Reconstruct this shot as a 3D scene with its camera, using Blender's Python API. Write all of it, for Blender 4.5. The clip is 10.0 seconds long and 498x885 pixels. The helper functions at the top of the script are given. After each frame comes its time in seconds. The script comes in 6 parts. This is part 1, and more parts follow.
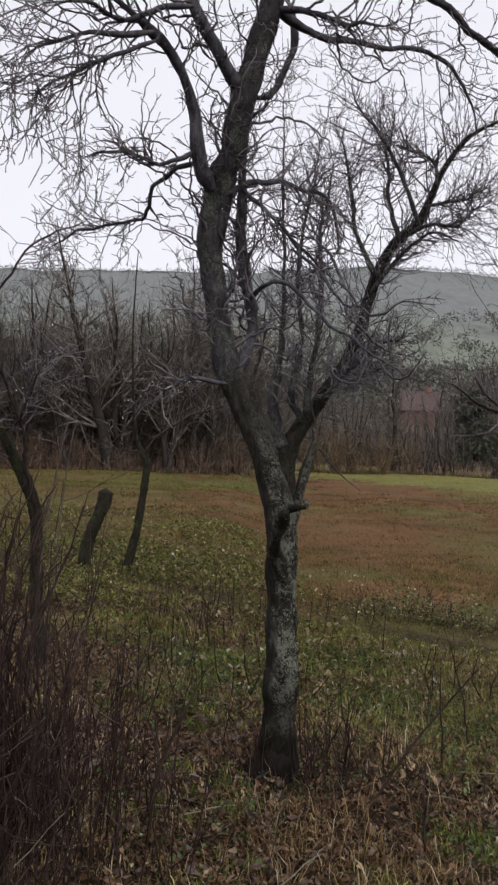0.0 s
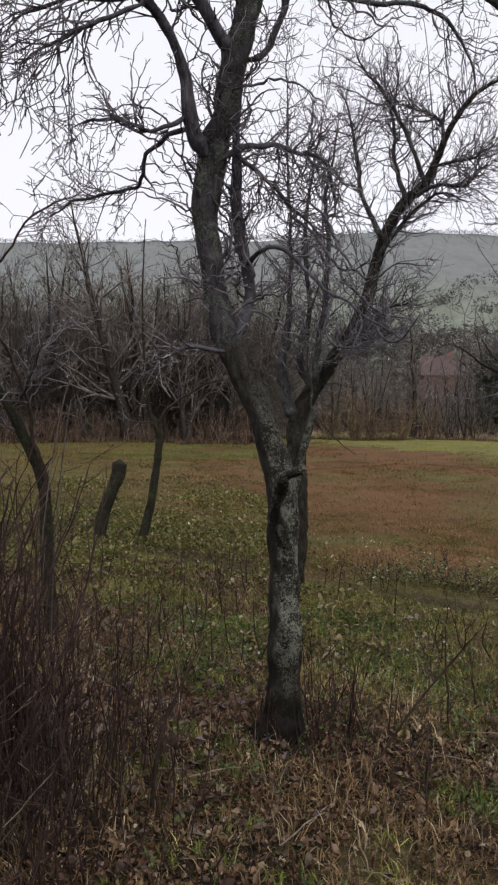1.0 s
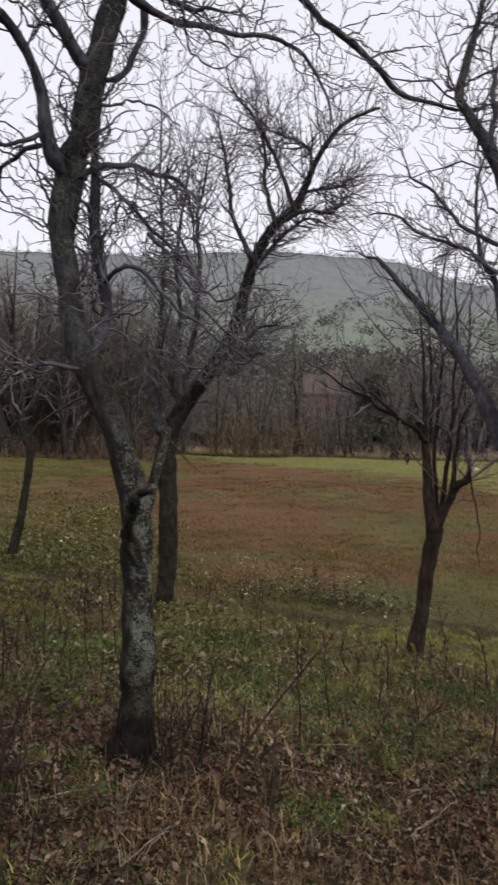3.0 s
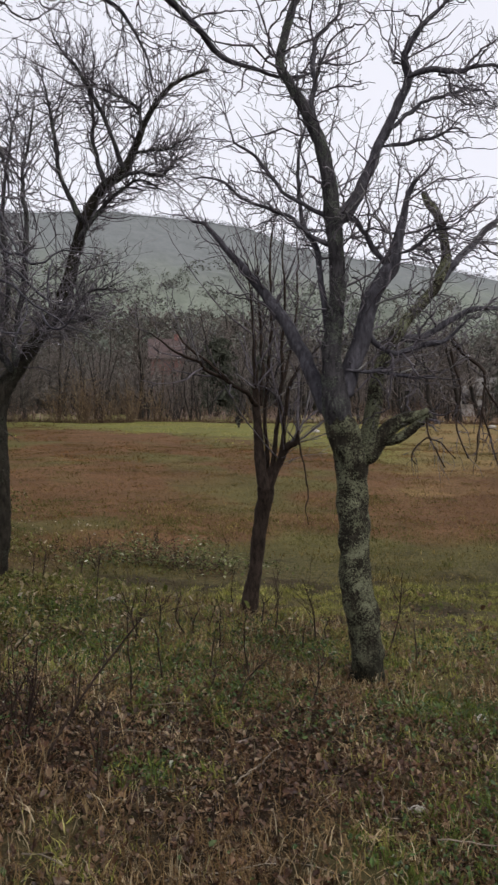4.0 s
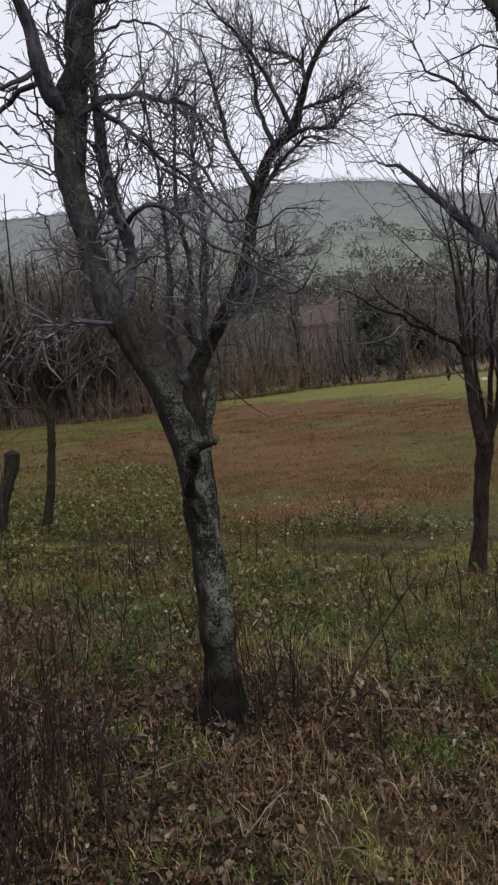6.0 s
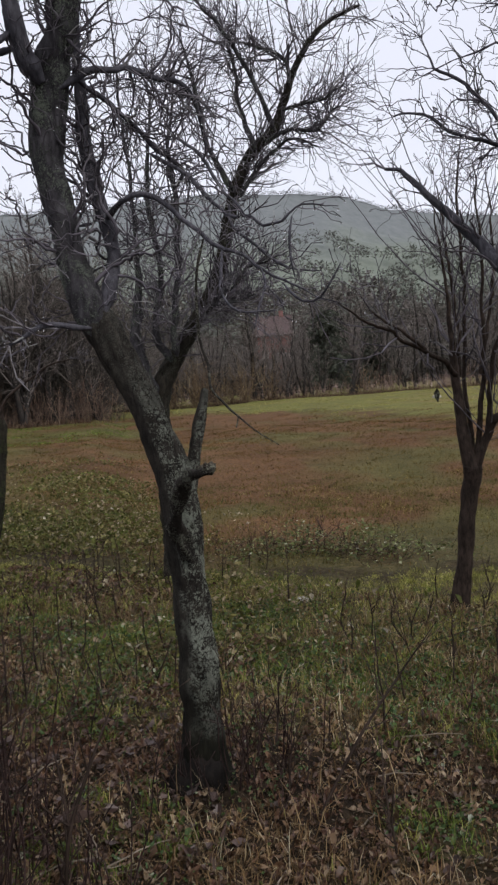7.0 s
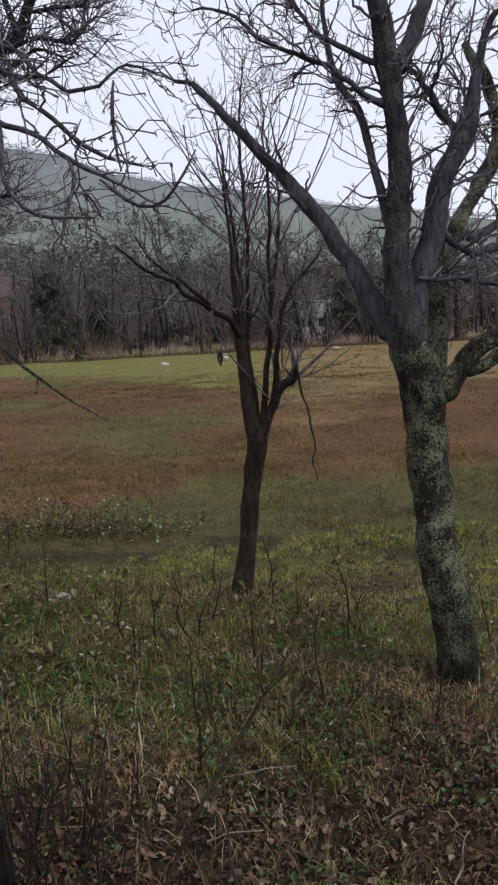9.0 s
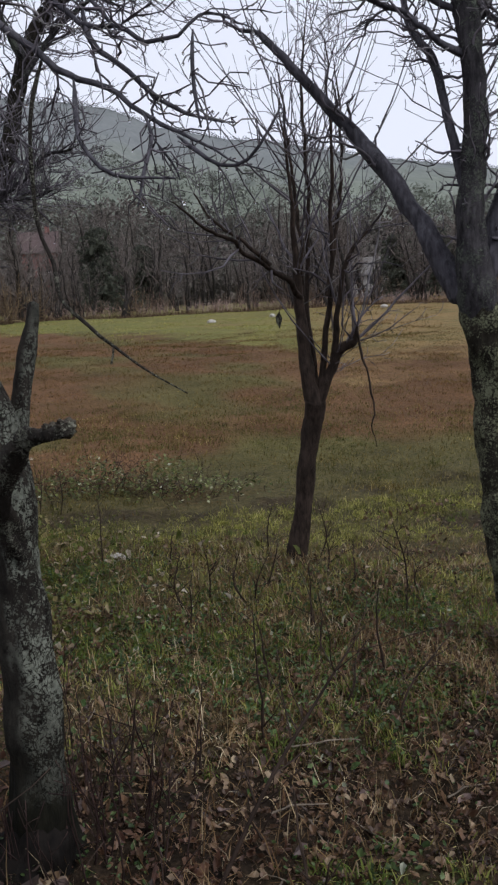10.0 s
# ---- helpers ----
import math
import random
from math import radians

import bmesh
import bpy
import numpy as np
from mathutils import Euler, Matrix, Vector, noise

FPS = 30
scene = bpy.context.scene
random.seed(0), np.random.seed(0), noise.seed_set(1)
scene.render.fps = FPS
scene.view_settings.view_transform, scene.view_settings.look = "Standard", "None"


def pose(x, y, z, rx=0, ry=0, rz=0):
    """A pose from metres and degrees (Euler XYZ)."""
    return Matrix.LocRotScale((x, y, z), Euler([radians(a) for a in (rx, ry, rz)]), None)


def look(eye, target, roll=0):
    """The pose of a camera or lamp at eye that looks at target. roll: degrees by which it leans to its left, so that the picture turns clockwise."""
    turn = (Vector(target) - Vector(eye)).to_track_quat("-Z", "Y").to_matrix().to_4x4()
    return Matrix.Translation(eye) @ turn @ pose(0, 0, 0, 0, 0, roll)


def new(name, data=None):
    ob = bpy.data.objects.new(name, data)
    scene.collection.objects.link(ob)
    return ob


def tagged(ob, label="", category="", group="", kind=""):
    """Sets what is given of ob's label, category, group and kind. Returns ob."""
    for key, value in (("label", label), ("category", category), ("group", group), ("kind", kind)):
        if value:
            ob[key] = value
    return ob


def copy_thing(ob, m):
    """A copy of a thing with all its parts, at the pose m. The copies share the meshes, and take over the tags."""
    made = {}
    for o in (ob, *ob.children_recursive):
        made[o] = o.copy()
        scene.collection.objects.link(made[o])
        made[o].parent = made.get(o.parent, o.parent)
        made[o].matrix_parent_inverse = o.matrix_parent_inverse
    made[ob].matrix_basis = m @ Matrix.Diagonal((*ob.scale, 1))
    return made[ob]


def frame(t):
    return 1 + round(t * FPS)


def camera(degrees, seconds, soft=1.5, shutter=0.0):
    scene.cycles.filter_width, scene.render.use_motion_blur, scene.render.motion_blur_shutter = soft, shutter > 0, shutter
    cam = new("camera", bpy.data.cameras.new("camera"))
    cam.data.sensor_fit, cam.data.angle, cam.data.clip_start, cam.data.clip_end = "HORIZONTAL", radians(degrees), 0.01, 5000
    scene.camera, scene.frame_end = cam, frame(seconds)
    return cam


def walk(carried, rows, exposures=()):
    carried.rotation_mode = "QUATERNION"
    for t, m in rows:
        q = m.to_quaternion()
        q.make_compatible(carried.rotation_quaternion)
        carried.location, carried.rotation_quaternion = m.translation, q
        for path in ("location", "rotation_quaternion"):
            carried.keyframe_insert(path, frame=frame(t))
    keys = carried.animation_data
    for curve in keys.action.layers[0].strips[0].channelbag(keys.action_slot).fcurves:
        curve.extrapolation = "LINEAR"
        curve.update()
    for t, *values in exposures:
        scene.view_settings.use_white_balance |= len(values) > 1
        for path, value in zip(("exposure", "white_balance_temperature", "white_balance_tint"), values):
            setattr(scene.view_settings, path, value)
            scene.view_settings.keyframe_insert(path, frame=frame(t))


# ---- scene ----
cam = camera(32.9, 10.0, 2.3, 0.25)
PATH = [
    (0, (-0.023, -0.022, 1.52), (-0.01, 1.978, 1.547), 1.8),
    (0.5, (0.008, -0.001, 1.5), (0.055, 1.998, 1.466), 0.2),
    (1, (0.077, -0.024, 1.513), (0.043, 1.976, 1.466), 0.5),
    (1.5, (0.151, -0.034, 1.528), (0.215, 1.965, 1.512), 0.7),
    (2, (0.184, -0.072, 1.524), (0.183, 1.928, 1.562), 1.0),
    (2.5, (0.179, -0.074, 1.525), (0.23, 1.925, 1.55), 1.9),
    (3, (0.224, -0.068, 1.528), (0.459, 1.918, 1.523), 1.1),
    (4.5, (0.346, -0.132, 1.531), (0.991, 1.758, 1.43), 0.4),
    (5, (0.23, -0.048, 1.531), (0.733, 1.885, 1.427), -3.4),
    (5.5, (0.101, 0.055, 1.516), (0.308, 2.039, 1.37), -6.6),
    (7, (-0.096, 0.688, 1.583), (0.238, 2.655, 1.449), -4.6),
    (7.5, (-0.163, 1.005, 1.592), (0.528, 2.873, 1.420), -2.5),
    (8, (-0.146, 1.309, 1.593), (0.532, 3.168, 1.303), -1.1),
    (8.5, (-0.126, 1.503, 1.557), (0.618, 3.334, 1.252), -1.5),
    (9, (-0.129, 1.606, 1.552), (0.808, 3.354, 1.297), -3.3),
    (9.5, (-0.232, 1.661, 1.578), (0.662, 3.423, 1.269), -3.5),
    (10, (-0.159, 1.718, 1.579), (0.673, 3.503, 1.231), -3.0),
]
walk(cam, [(t, look(eye, target, roll)) for t, eye, target, roll in PATH], [(0, 0.02, 6560, 10), (1.5, 0.12, 6540, 10), (2.5, 0.09, 6520, 10), (3, 0.03, 6510, 10), (4.5, 0.02, 6460, 10), (5.5, -0.08, 6400, 10), (7.5, 0.0, 6170, 10), (10, -0.05, 6030, 10)])

# ---- world, sun ----
world = bpy.data.worlds.new("overcast")
scene.world = world
world.use_nodes = True
wn, wl = world.node_tree.nodes, world.node_tree.links
wn.clear()
sky = wn.new("ShaderNodeTexSky")
sky.sky_type = "NISHITA"
sky.sun_disc = False
sky.sun_elevation, sky.sun_rotation = radians(48), radians(150)
grey = wn.new("ShaderNodeHueSaturation")
grey.inputs["Saturation"].default_value = 0.12
wl.new(sky.outputs[0], grey.inputs["Color"])
thin = wn.new("ShaderNodeBackground")
thin.inputs["Strength"].default_value = 0.012
wl.new(grey.outputs[0], thin.inputs["Color"])
cloud = wn.new("ShaderNodeBackground")
cloud.inputs["Color"].default_value = (0.905, 0.907, 1.0, 1)
cloud.inputs["Strength"].default_value = 0.92
both = wn.new("ShaderNodeAddShader")
wl.new(thin.outputs[0], both.inputs[0])
wl.new(cloud.outputs[0], both.inputs[1])
wo = wn.new("ShaderNodeOutputWorld")
wl.new(both.outputs[0], wo.inputs[0])

sun = new("sun", bpy.data.lights.new("sun", "SUN"))
sun.data.energy, sun.data.angle, sun.data.color = 1.95, radians(40), (1.0, 0.97, 0.93)
sun.rotation_euler = (radians(42), 0, radians(30))

# ---- materials ----


def material(name, rough=0.8):
    m = bpy.data.materials.new(name)
    m.use_nodes = True
    n, l = m.node_tree.nodes, m.node_tree.links
    b = n["Principled BSDF"]
    b.inputs["Roughness"].default_value = rough
    b.inputs["Specular IOR Level"].default_value = 0.08
    return m, n, l, b


def ramp(n, l, src, stops):
    r = n.new("ShaderNodeValToRGB")
    el = r.color_ramp.elements
    while len(el) < len(stops):
        el.new(0.5)
    for e, (p, c) in zip(el, stops):
        e.position = p
        e.color = (*c, 1) if len(c) == 3 else c
    l.new(src, r.inputs[0])
    return r.outputs[0]


def noise_tex(n, l, vec, scale, detail=5.0, rough=0.6):
    t = n.new("ShaderNodeTexNoise")
    t.inputs["Scale"].default_value = scale
    t.inputs["Detail"].default_value = detail
    t.inputs["Roughness"].default_value = rough
    if vec is not None:
        l.new(vec, t.inputs["Vector"])
    return t.outputs["Fac"]


def mixed(n, l, fac, a, b):
    x = n.new("ShaderNodeMix")
    x.data_type = "RGBA"
    for s, v in ((x.inputs["Factor"], fac), (x.inputs["A"], a), (x.inputs["B"], b)):
        if isinstance(v, (float, int)):
            s.default_value = v
        elif isinstance(v, tuple):
            s.default_value = (*v, 1)
        else:
            l.new(v, s)
    return x.outputs["Result"]


def bumped(n, l, b, height, strength, distance):
    k = n.new("ShaderNodeBump")
    k.inputs["Strength"].default_value = strength
    k.inputs["Distance"].default_value = distance
    l.new(height, k.inputs["Height"])
    l.new(k.outputs[0], b.inputs["Normal"])


def stretched(n, l, scale):
    c = n.new("ShaderNodeTexCoord")
    m = n.new("ShaderNodeMapping")
    m.inputs["Scale"].default_value = scale
    l.new(c.outputs["Object"], m.inputs[0])
    return c.outputs["Object"], m.outputs[0]


def bark(name, dark, light, lichen, low, high, rough=0.75, patchy=0.8, size=75, foot=0.0, wide=0.38, side=None, top=0.0):
    """Wet fruit-tree bark: fissured along the stem, with crusty lichen where a noise passes from low to high."""
    m, n, l, b = material(name, rough)
    flat, tall = stretched(n, l, (1, 1, 0.3))
    grain = noise_tex(n, l, tall, 45, 6, 0.65)
    broad = noise_tex(n, l, flat, 5, 4, 0.6)
    base = ramp(n, l, grain, [(0.35, dark), (0.68, light)])
    base = mixed(n, l, ramp(n, l, broad, [(0.4, (0, 0, 0)), (0.7, (0.6, 0.6, 0.6))]), base, tuple(0.55 * c for c in dark))
    warp = n.new("ShaderNodeTexNoise")
    warp.inputs["Scale"].default_value = 0.6 * size
    warp.inputs["Detail"].default_value = 4
    l.new(flat, warp.inputs["Vector"])
    shift = n.new("ShaderNodeVectorMath")
    shift.operation = "MULTIPLY_ADD"
    shift.inputs[1].default_value = (0.055, 0.055, 0.055)
    l.new(warp.outputs["Color"], shift.inputs[0])
    l.new(stretched(n, l, (1, 1, 0.7))[1], shift.inputs[2])
    cell = n.new("ShaderNodeTexVoronoi")
    cell.feature = "DISTANCE_TO_EDGE"
    cell.inputs["Scale"].default_value = 1.25 * size
    l.new(shift.outputs[0], cell.inputs["Vector"])
    crack = ramp(n, l, cell.outputs["Distance"], [(0.02, (0.25, 0.25, 0.25)), (0.20, (0.66, 0.66, 0.66))])
    crust = mixed(n, l, 0.62, crack, noise_tex(n, l, flat, 1.1 * size, 6, 0.75))
    patch = noise_tex(n, l, flat, 9, 4, 0.6)
    add = n.new("ShaderNodeMath")
    add.operation = "MULTIPLY_ADD"
    add.inputs[1].default_value = patchy
    l.new(patch, add.inputs[0])
    l.new(crust, add.inputs[2])
    half = n.new("ShaderNodeMath")
    half.operation = "MULTIPLY"
    half.inputs[1].default_value = 1 / (1 + patchy)
    l.new(add.outputs[0], half.inputs[0])
    where = ramp(n, l, half.outputs[0], [(low, (0, 0, 0)), (high, (1, 1, 1))])
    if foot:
        # below an uneven line about this high: no lichen, and near-black bark
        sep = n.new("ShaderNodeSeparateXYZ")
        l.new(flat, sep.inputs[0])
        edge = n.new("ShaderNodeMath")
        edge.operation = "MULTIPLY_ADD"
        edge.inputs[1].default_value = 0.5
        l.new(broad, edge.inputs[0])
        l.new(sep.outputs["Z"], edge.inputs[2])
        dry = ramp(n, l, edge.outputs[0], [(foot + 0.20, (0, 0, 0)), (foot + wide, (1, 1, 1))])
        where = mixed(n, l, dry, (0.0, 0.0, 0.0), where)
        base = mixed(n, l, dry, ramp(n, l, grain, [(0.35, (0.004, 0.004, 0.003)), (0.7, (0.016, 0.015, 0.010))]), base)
    if top:
        # the crust breaks up into spots from this height on
        up = n.new("ShaderNodeSeparateXYZ")
        l.new(flat, up.inputs[0])
        rise = n.new("ShaderNodeMath")
        rise.operation = "MULTIPLY_ADD"
        rise.inputs[1].default_value = 1.2
        l.new(patch, rise.inputs[0])
        l.new(up.outputs["Z"], rise.inputs[2])
        part_way = n.new("ShaderNodeMath")
        part_way.operation = "MULTIPLY"
        part_way.inputs[1].default_value = 0.3
        l.new(rise.outputs[0], part_way.inputs[0])
        where = mixed(n, l, ramp(n, l, part_way.outputs[0], [(0.3 * (top + 0.5), (1, 1, 1)), (0.3 * (top + 1.1), (0.12, 0.12, 0.12))]), (0.0, 0.0, 0.0), where)
    if side:
        # the crust is full on faces turned towards side and thins out round the stem
        face = n.new("ShaderNodeNewGeometry")
        dot = n.new("ShaderNodeVectorMath")
        dot.operation = "DOT_PRODUCT"
        dot.inputs[1].default_value = side
        l.new(face.outputs["Normal"], dot.inputs[0])
        worn = n.new("ShaderNodeMath")
        worn.operation = "MULTIPLY_ADD"
        worn.inputs[1].default_value = 1.0
        l.new(patch, worn.inputs[0])
        l.new(dot.outputs["Value"], worn.inputs[2])
        where = mixed(n, l, ramp(n, l, worn.outputs[0], [(0.30, (0.05, 0.05, 0.05)), (0.85, (1, 1, 1))]), (0.0, 0.0, 0.0), where)
    tone = ramp(n, l, noise_tex(n, l, flat, 90, 3), [(0.3, tuple(0.6 * c for c in lichen)), (0.7, lichen)])
    l.new(mixed(n, l, where, base, tone), b.inputs["Base Color"])
    h = n.new("ShaderNodeMath")
    h.operation = "ADD"
    l.new(grain, h.inputs[0])
    l.new(where, h.inputs[1])
    bumped(n, l, b, h.outputs[0], 0.9, 0.006)
    return m


def island(name, stops, rough=0.7, trans=0.0, spec=0.06, patch=(0.05, 0.04, 0.03), much=0.35, size=1.3):
    """One tone a blade, leaf or stem, spread along the stops."""
    m, n, l, b = material(name, rough)
    b.inputs["Specular IOR Level"].default_value = spec
    g = n.new("ShaderNodeNewGeometry")
    c = ramp(n, l, g.outputs["Random Per Island"], stops)
    k = noise_tex(n, l, stretched(n, l, (1, 1, 1))[0], size, 3)
    c = mixed(n, l, ramp(n, l, k, [(0.35, (0, 0, 0)), (0.62, (much, much, much))]), c, patch)
    v = ramp(n, l, noise_tex(n, l, stretched(n, l, (1, 1, 1))[0], 7 * size, 3), [(0.33, (0.22, 0.22, 0.22)), (0.62, (1, 1, 1))])
    x = n.new("ShaderNodeMix")
    x.data_type, x.blend_type = "RGBA", "MULTIPLY"
    x.inputs["Factor"].default_value = 0.8
    l.new(c, x.inputs["A"])
    l.new(v, x.inputs["B"])
    c = x.outputs["Result"]
    l.new(c, b.inputs["Base Color"])
    if trans:
        t = n.new("ShaderNodeBsdfTranslucent")
        l.new(c, t.inputs["Color"])
        x = n.new("ShaderNodeMixShader")
        x.inputs[0].default_value = trans
        l.new(b.outputs[0], x.inputs[1])
        l.new(t.outputs[0], x.inputs[2])
        l.new(x.outputs[0], n["Material Output"].inputs["Surface"])
    return m


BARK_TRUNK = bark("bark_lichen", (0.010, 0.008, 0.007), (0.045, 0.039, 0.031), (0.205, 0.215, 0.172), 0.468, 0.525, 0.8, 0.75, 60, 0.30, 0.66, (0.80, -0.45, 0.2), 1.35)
# limb bark lifted towards lavender: glare from the bright sky is in the colour
BARK_LIMB = bark("veiled_limb_bark", (0.034, 0.032, 0.037), (0.116, 0.109, 0.122), (0.20, 0.205, 0.195), 0.57, 0.66)
BARK_UPPER = bark("bark_upper", (0.018, 0.0165, 0.0175), (0.084, 0.077, 0.081), (0.145, 0.16, 0.125), 0.515, 0.57)
BARK_OLIVE = bark("bark_olive", (0.011, 0.009, 0.007), (0.05, 0.043, 0.030), (0.195, 0.200, 0.125), 0.492, 0.535, 0.8, 0.7, 60, 0.10, 0.5)
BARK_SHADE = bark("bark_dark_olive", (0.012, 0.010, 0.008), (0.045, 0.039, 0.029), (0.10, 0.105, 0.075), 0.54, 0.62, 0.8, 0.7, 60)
BARK_DARK = bark("bark_plain", (0.018, 0.013, 0.010), (0.066, 0.047, 0.037), (0.11, 0.11, 0.075), 0.6, 0.7)
BARK_MOSS = bark("bark_moss", (0.014, 0.012, 0.009), (0.042, 0.036, 0.026), (0.07, 0.09, 0.035), 0.5, 0.62)
STUB = bark("bark_stub", (0.012, 0.010, 0.009), (0.045, 0.038, 0.03), (0.19, 0.19, 0.145), 0.51, 0.56)
# twig tones include the sky's veiling glare, hence the pale lavender
TWIG = island("veiled_twig_bark", [(0.0, (0.098, 0.086, 0.100)), (0.7, (0.200, 0.180, 0.202)), (0.93, (0.300, 0.280, 0.285)), (1.0, (0.32, 0.32, 0.30))], 0.6)
CANE = island("cane_bark", [(0.0, (0.018, 0.010, 0.010)), (0.6, (0.046, 0.027, 0.025)), (0.94, (0.095, 0.064, 0.05)), (1.0, (0.30, 0.24, 0.18))], 0.6)
DRY = island("dry_stalk", [(0.0, (0.022, 0.015, 0.012)), (0.7, (0.05, 0.034, 0.026)), (1.0, (0.12, 0.085, 0.06))], 0.7)
GRASS = island("grass_green", [(0.0, (0.155, 0.17, 0.033)), (0.45, (0.325, 0.335, 0.076)), (0.75, (0.49, 0.46, 0.13)), (1.0, (0.70, 0.63, 0.27))], 0.6, 0.3, 0.06, (0.24, 0.22, 0.075), 0.45, 1.1)
LUSH = island("grass_lush", [(0.0, (0.088, 0.135, 0.028)), (0.7, (0.190, 0.250, 0.054)), (1.0, (0.37, 0.385, 0.105))], 0.55, 0.35, 0.06, (0.12, 0.145, 0.038), 0.4, 2.0)
STRAW = island("grass_straw", [(0.0, (0.140, 0.084, 0.038)), (0.5, (0.325, 0.220, 0.104)), (0.85, (0.53, 0.41, 0.235)), (1.0, (0.76, 0.67, 0.46))], 0.7, 0.2, 0.06, (0.10, 0.05, 0.025), 0.6, 1.5)
RUST = island("grass_rust", [(0.0, (0.110, 0.050, 0.022)), (0.45, (0.215, 0.103, 0.045)), (0.8, (0.285, 0.156, 0.066)), (1.0, (0.325, 0.240, 0.092))], 0.75, 0.3, 0.06, (0.10, 0.10, 0.03), 0.8, 0.5)
OLIVE = island("grass_olive", [(0.0, (0.081, 0.066, 0.020)), (0.6, (0.169, 0.132, 0.042)), (1.0, (0.324, 0.235, 0.09))], 0.7, 0.3, 0.06, (0.10, 0.07, 0.03), 0.5, 0.5)
RANK = island("grass_rank", [(0.0, (0.06, 0.035, 0.022)), (0.6, (0.15, 0.095, 0.06)), (1.0, (0.32, 0.24, 0.16))], 0.8, 0.2, 0.05, (0.09, 0.055, 0.04), 0.5, 0.3)
WEED = island("grass_weedy", [(0.0, (0.062, 0.044, 0.016)), (0.4, (0.160, 0.116, 0.035)), (0.75, (0.230, 0.192, 0.050)), (1.0, (0.56, 0.43, 0.20))], 0.7, 0.3, 0.06, (0.075, 0.100, 0.030), 0.8, 0.6)
LEAF = island("dead_leaf", [(0.0, (0.022, 0.0125, 0.008)), (0.45, (0.100, 0.058, 0.030)), (0.75, (0.186, 0.113, 0.060)), (0.92, (0.275, 0.188, 0.106)), (1.0, (0.46, 0.36, 0.225))], 0.42, 0.15, 0.3, (0.12, 0.05, 0.034), 0.45, 1.5)
SPECKLED = island("speckled_herb_leaf", [(0.0, (0.050, 0.066, 0.015)), (0.45, (0.150, 0.180, 0.040)), (0.82, (0.27, 0.235, 0.088)), (0.95, (0.36, 0.29, 0.167)), (1.0, (0.52, 0.45, 0.31))], 0.45, 0.25, 0.12, (0.115, 0.072, 0.030), 0.4)
PALE_HERB = island("pale_herb_leaf", [(0.0, (0.054, 0.072, 0.022)), (0.55, (0.126, 0.150, 0.043)), (0.90, (0.228, 0.240, 0.090)), (0.96, (0.408, 0.408, 0.264)), (1.0, (0.720, 0.708, 0.564))], 0.5, 0.25, 0.1, (0.072, 0.084, 0.036), 0.3)
DULL_LEAF = island("dull_leaf", [(0.0, (0.054, 0.034, 0.024)), (0.6, (0.115, 0.076, 0.064)), (1.0, (0.20, 0.142, 0.12))], 0.4, 0.1, 0.3, (0.09, 0.06, 0.05), 0.4, 1.5)
PALE_LEAF = island("pale_leaf", [(0.0, (0.24, 0.17, 0.10)), (0.6, (0.40, 0.33, 0.22)), (1.0, (0.62, 0.57, 0.45))], 0.5, 0.2, 0.15, (0.22, 0.15, 0.10), 0.4)
HERB = island("herb_leaf", [(0.0, (0.039, 0.076, 0.022)), (0.6, (0.085, 0.143, 0.043)), (0.95, (0.157, 0.224, 0.078)), (1.0, (0.560, 0.582, 0.438))], 0.35, 0.25, 0.2, (0.056, 0.056, 0.022), 0.4)
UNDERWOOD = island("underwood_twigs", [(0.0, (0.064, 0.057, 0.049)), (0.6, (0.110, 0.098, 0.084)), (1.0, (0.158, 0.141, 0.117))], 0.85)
# paler than near wood: the air's haze is mixed into this colour
WOOD = island("hazy_far_twigs", [(0.0, (0.105, 0.089, 0.082)), (0.6, (0.196, 0.166, 0.153)), (1.0, (0.296, 0.257, 0.222))], 0.85)
BRUSH = island("far_brush", [(0.0, (0.12, 0.079, 0.062)), (0.6, (0.22, 0.149, 0.114)), (1.0, (0.325, 0.24, 0.165))], 0.85)
GOLD = island("golden_stems", [(0.0, (0.095, 0.062, 0.044)), (0.6, (0.205, 0.142, 0.092)), (0.9, (0.34, 0.245, 0.135)), (1.0, (0.56, 0.46, 0.26))], 0.8)
REED = island("pale_reed", [(0.0, (0.29, 0.189, 0.158)), (0.6, (0.475, 0.334, 0.284)), (1.0, (0.726, 0.58, 0.529))], 0.85)
WATER = bpy.data.materials.new("raindrop_water")
WATER.use_nodes = True
WATER.node_tree.nodes["Principled BSDF"].inputs["Transmission Weight"].default_value = 1.0
WATER.node_tree.nodes["Principled BSDF"].inputs["Roughness"].default_value = 0.0
WATER.node_tree.nodes["Principled BSDF"].inputs["IOR"].default_value = 1.33


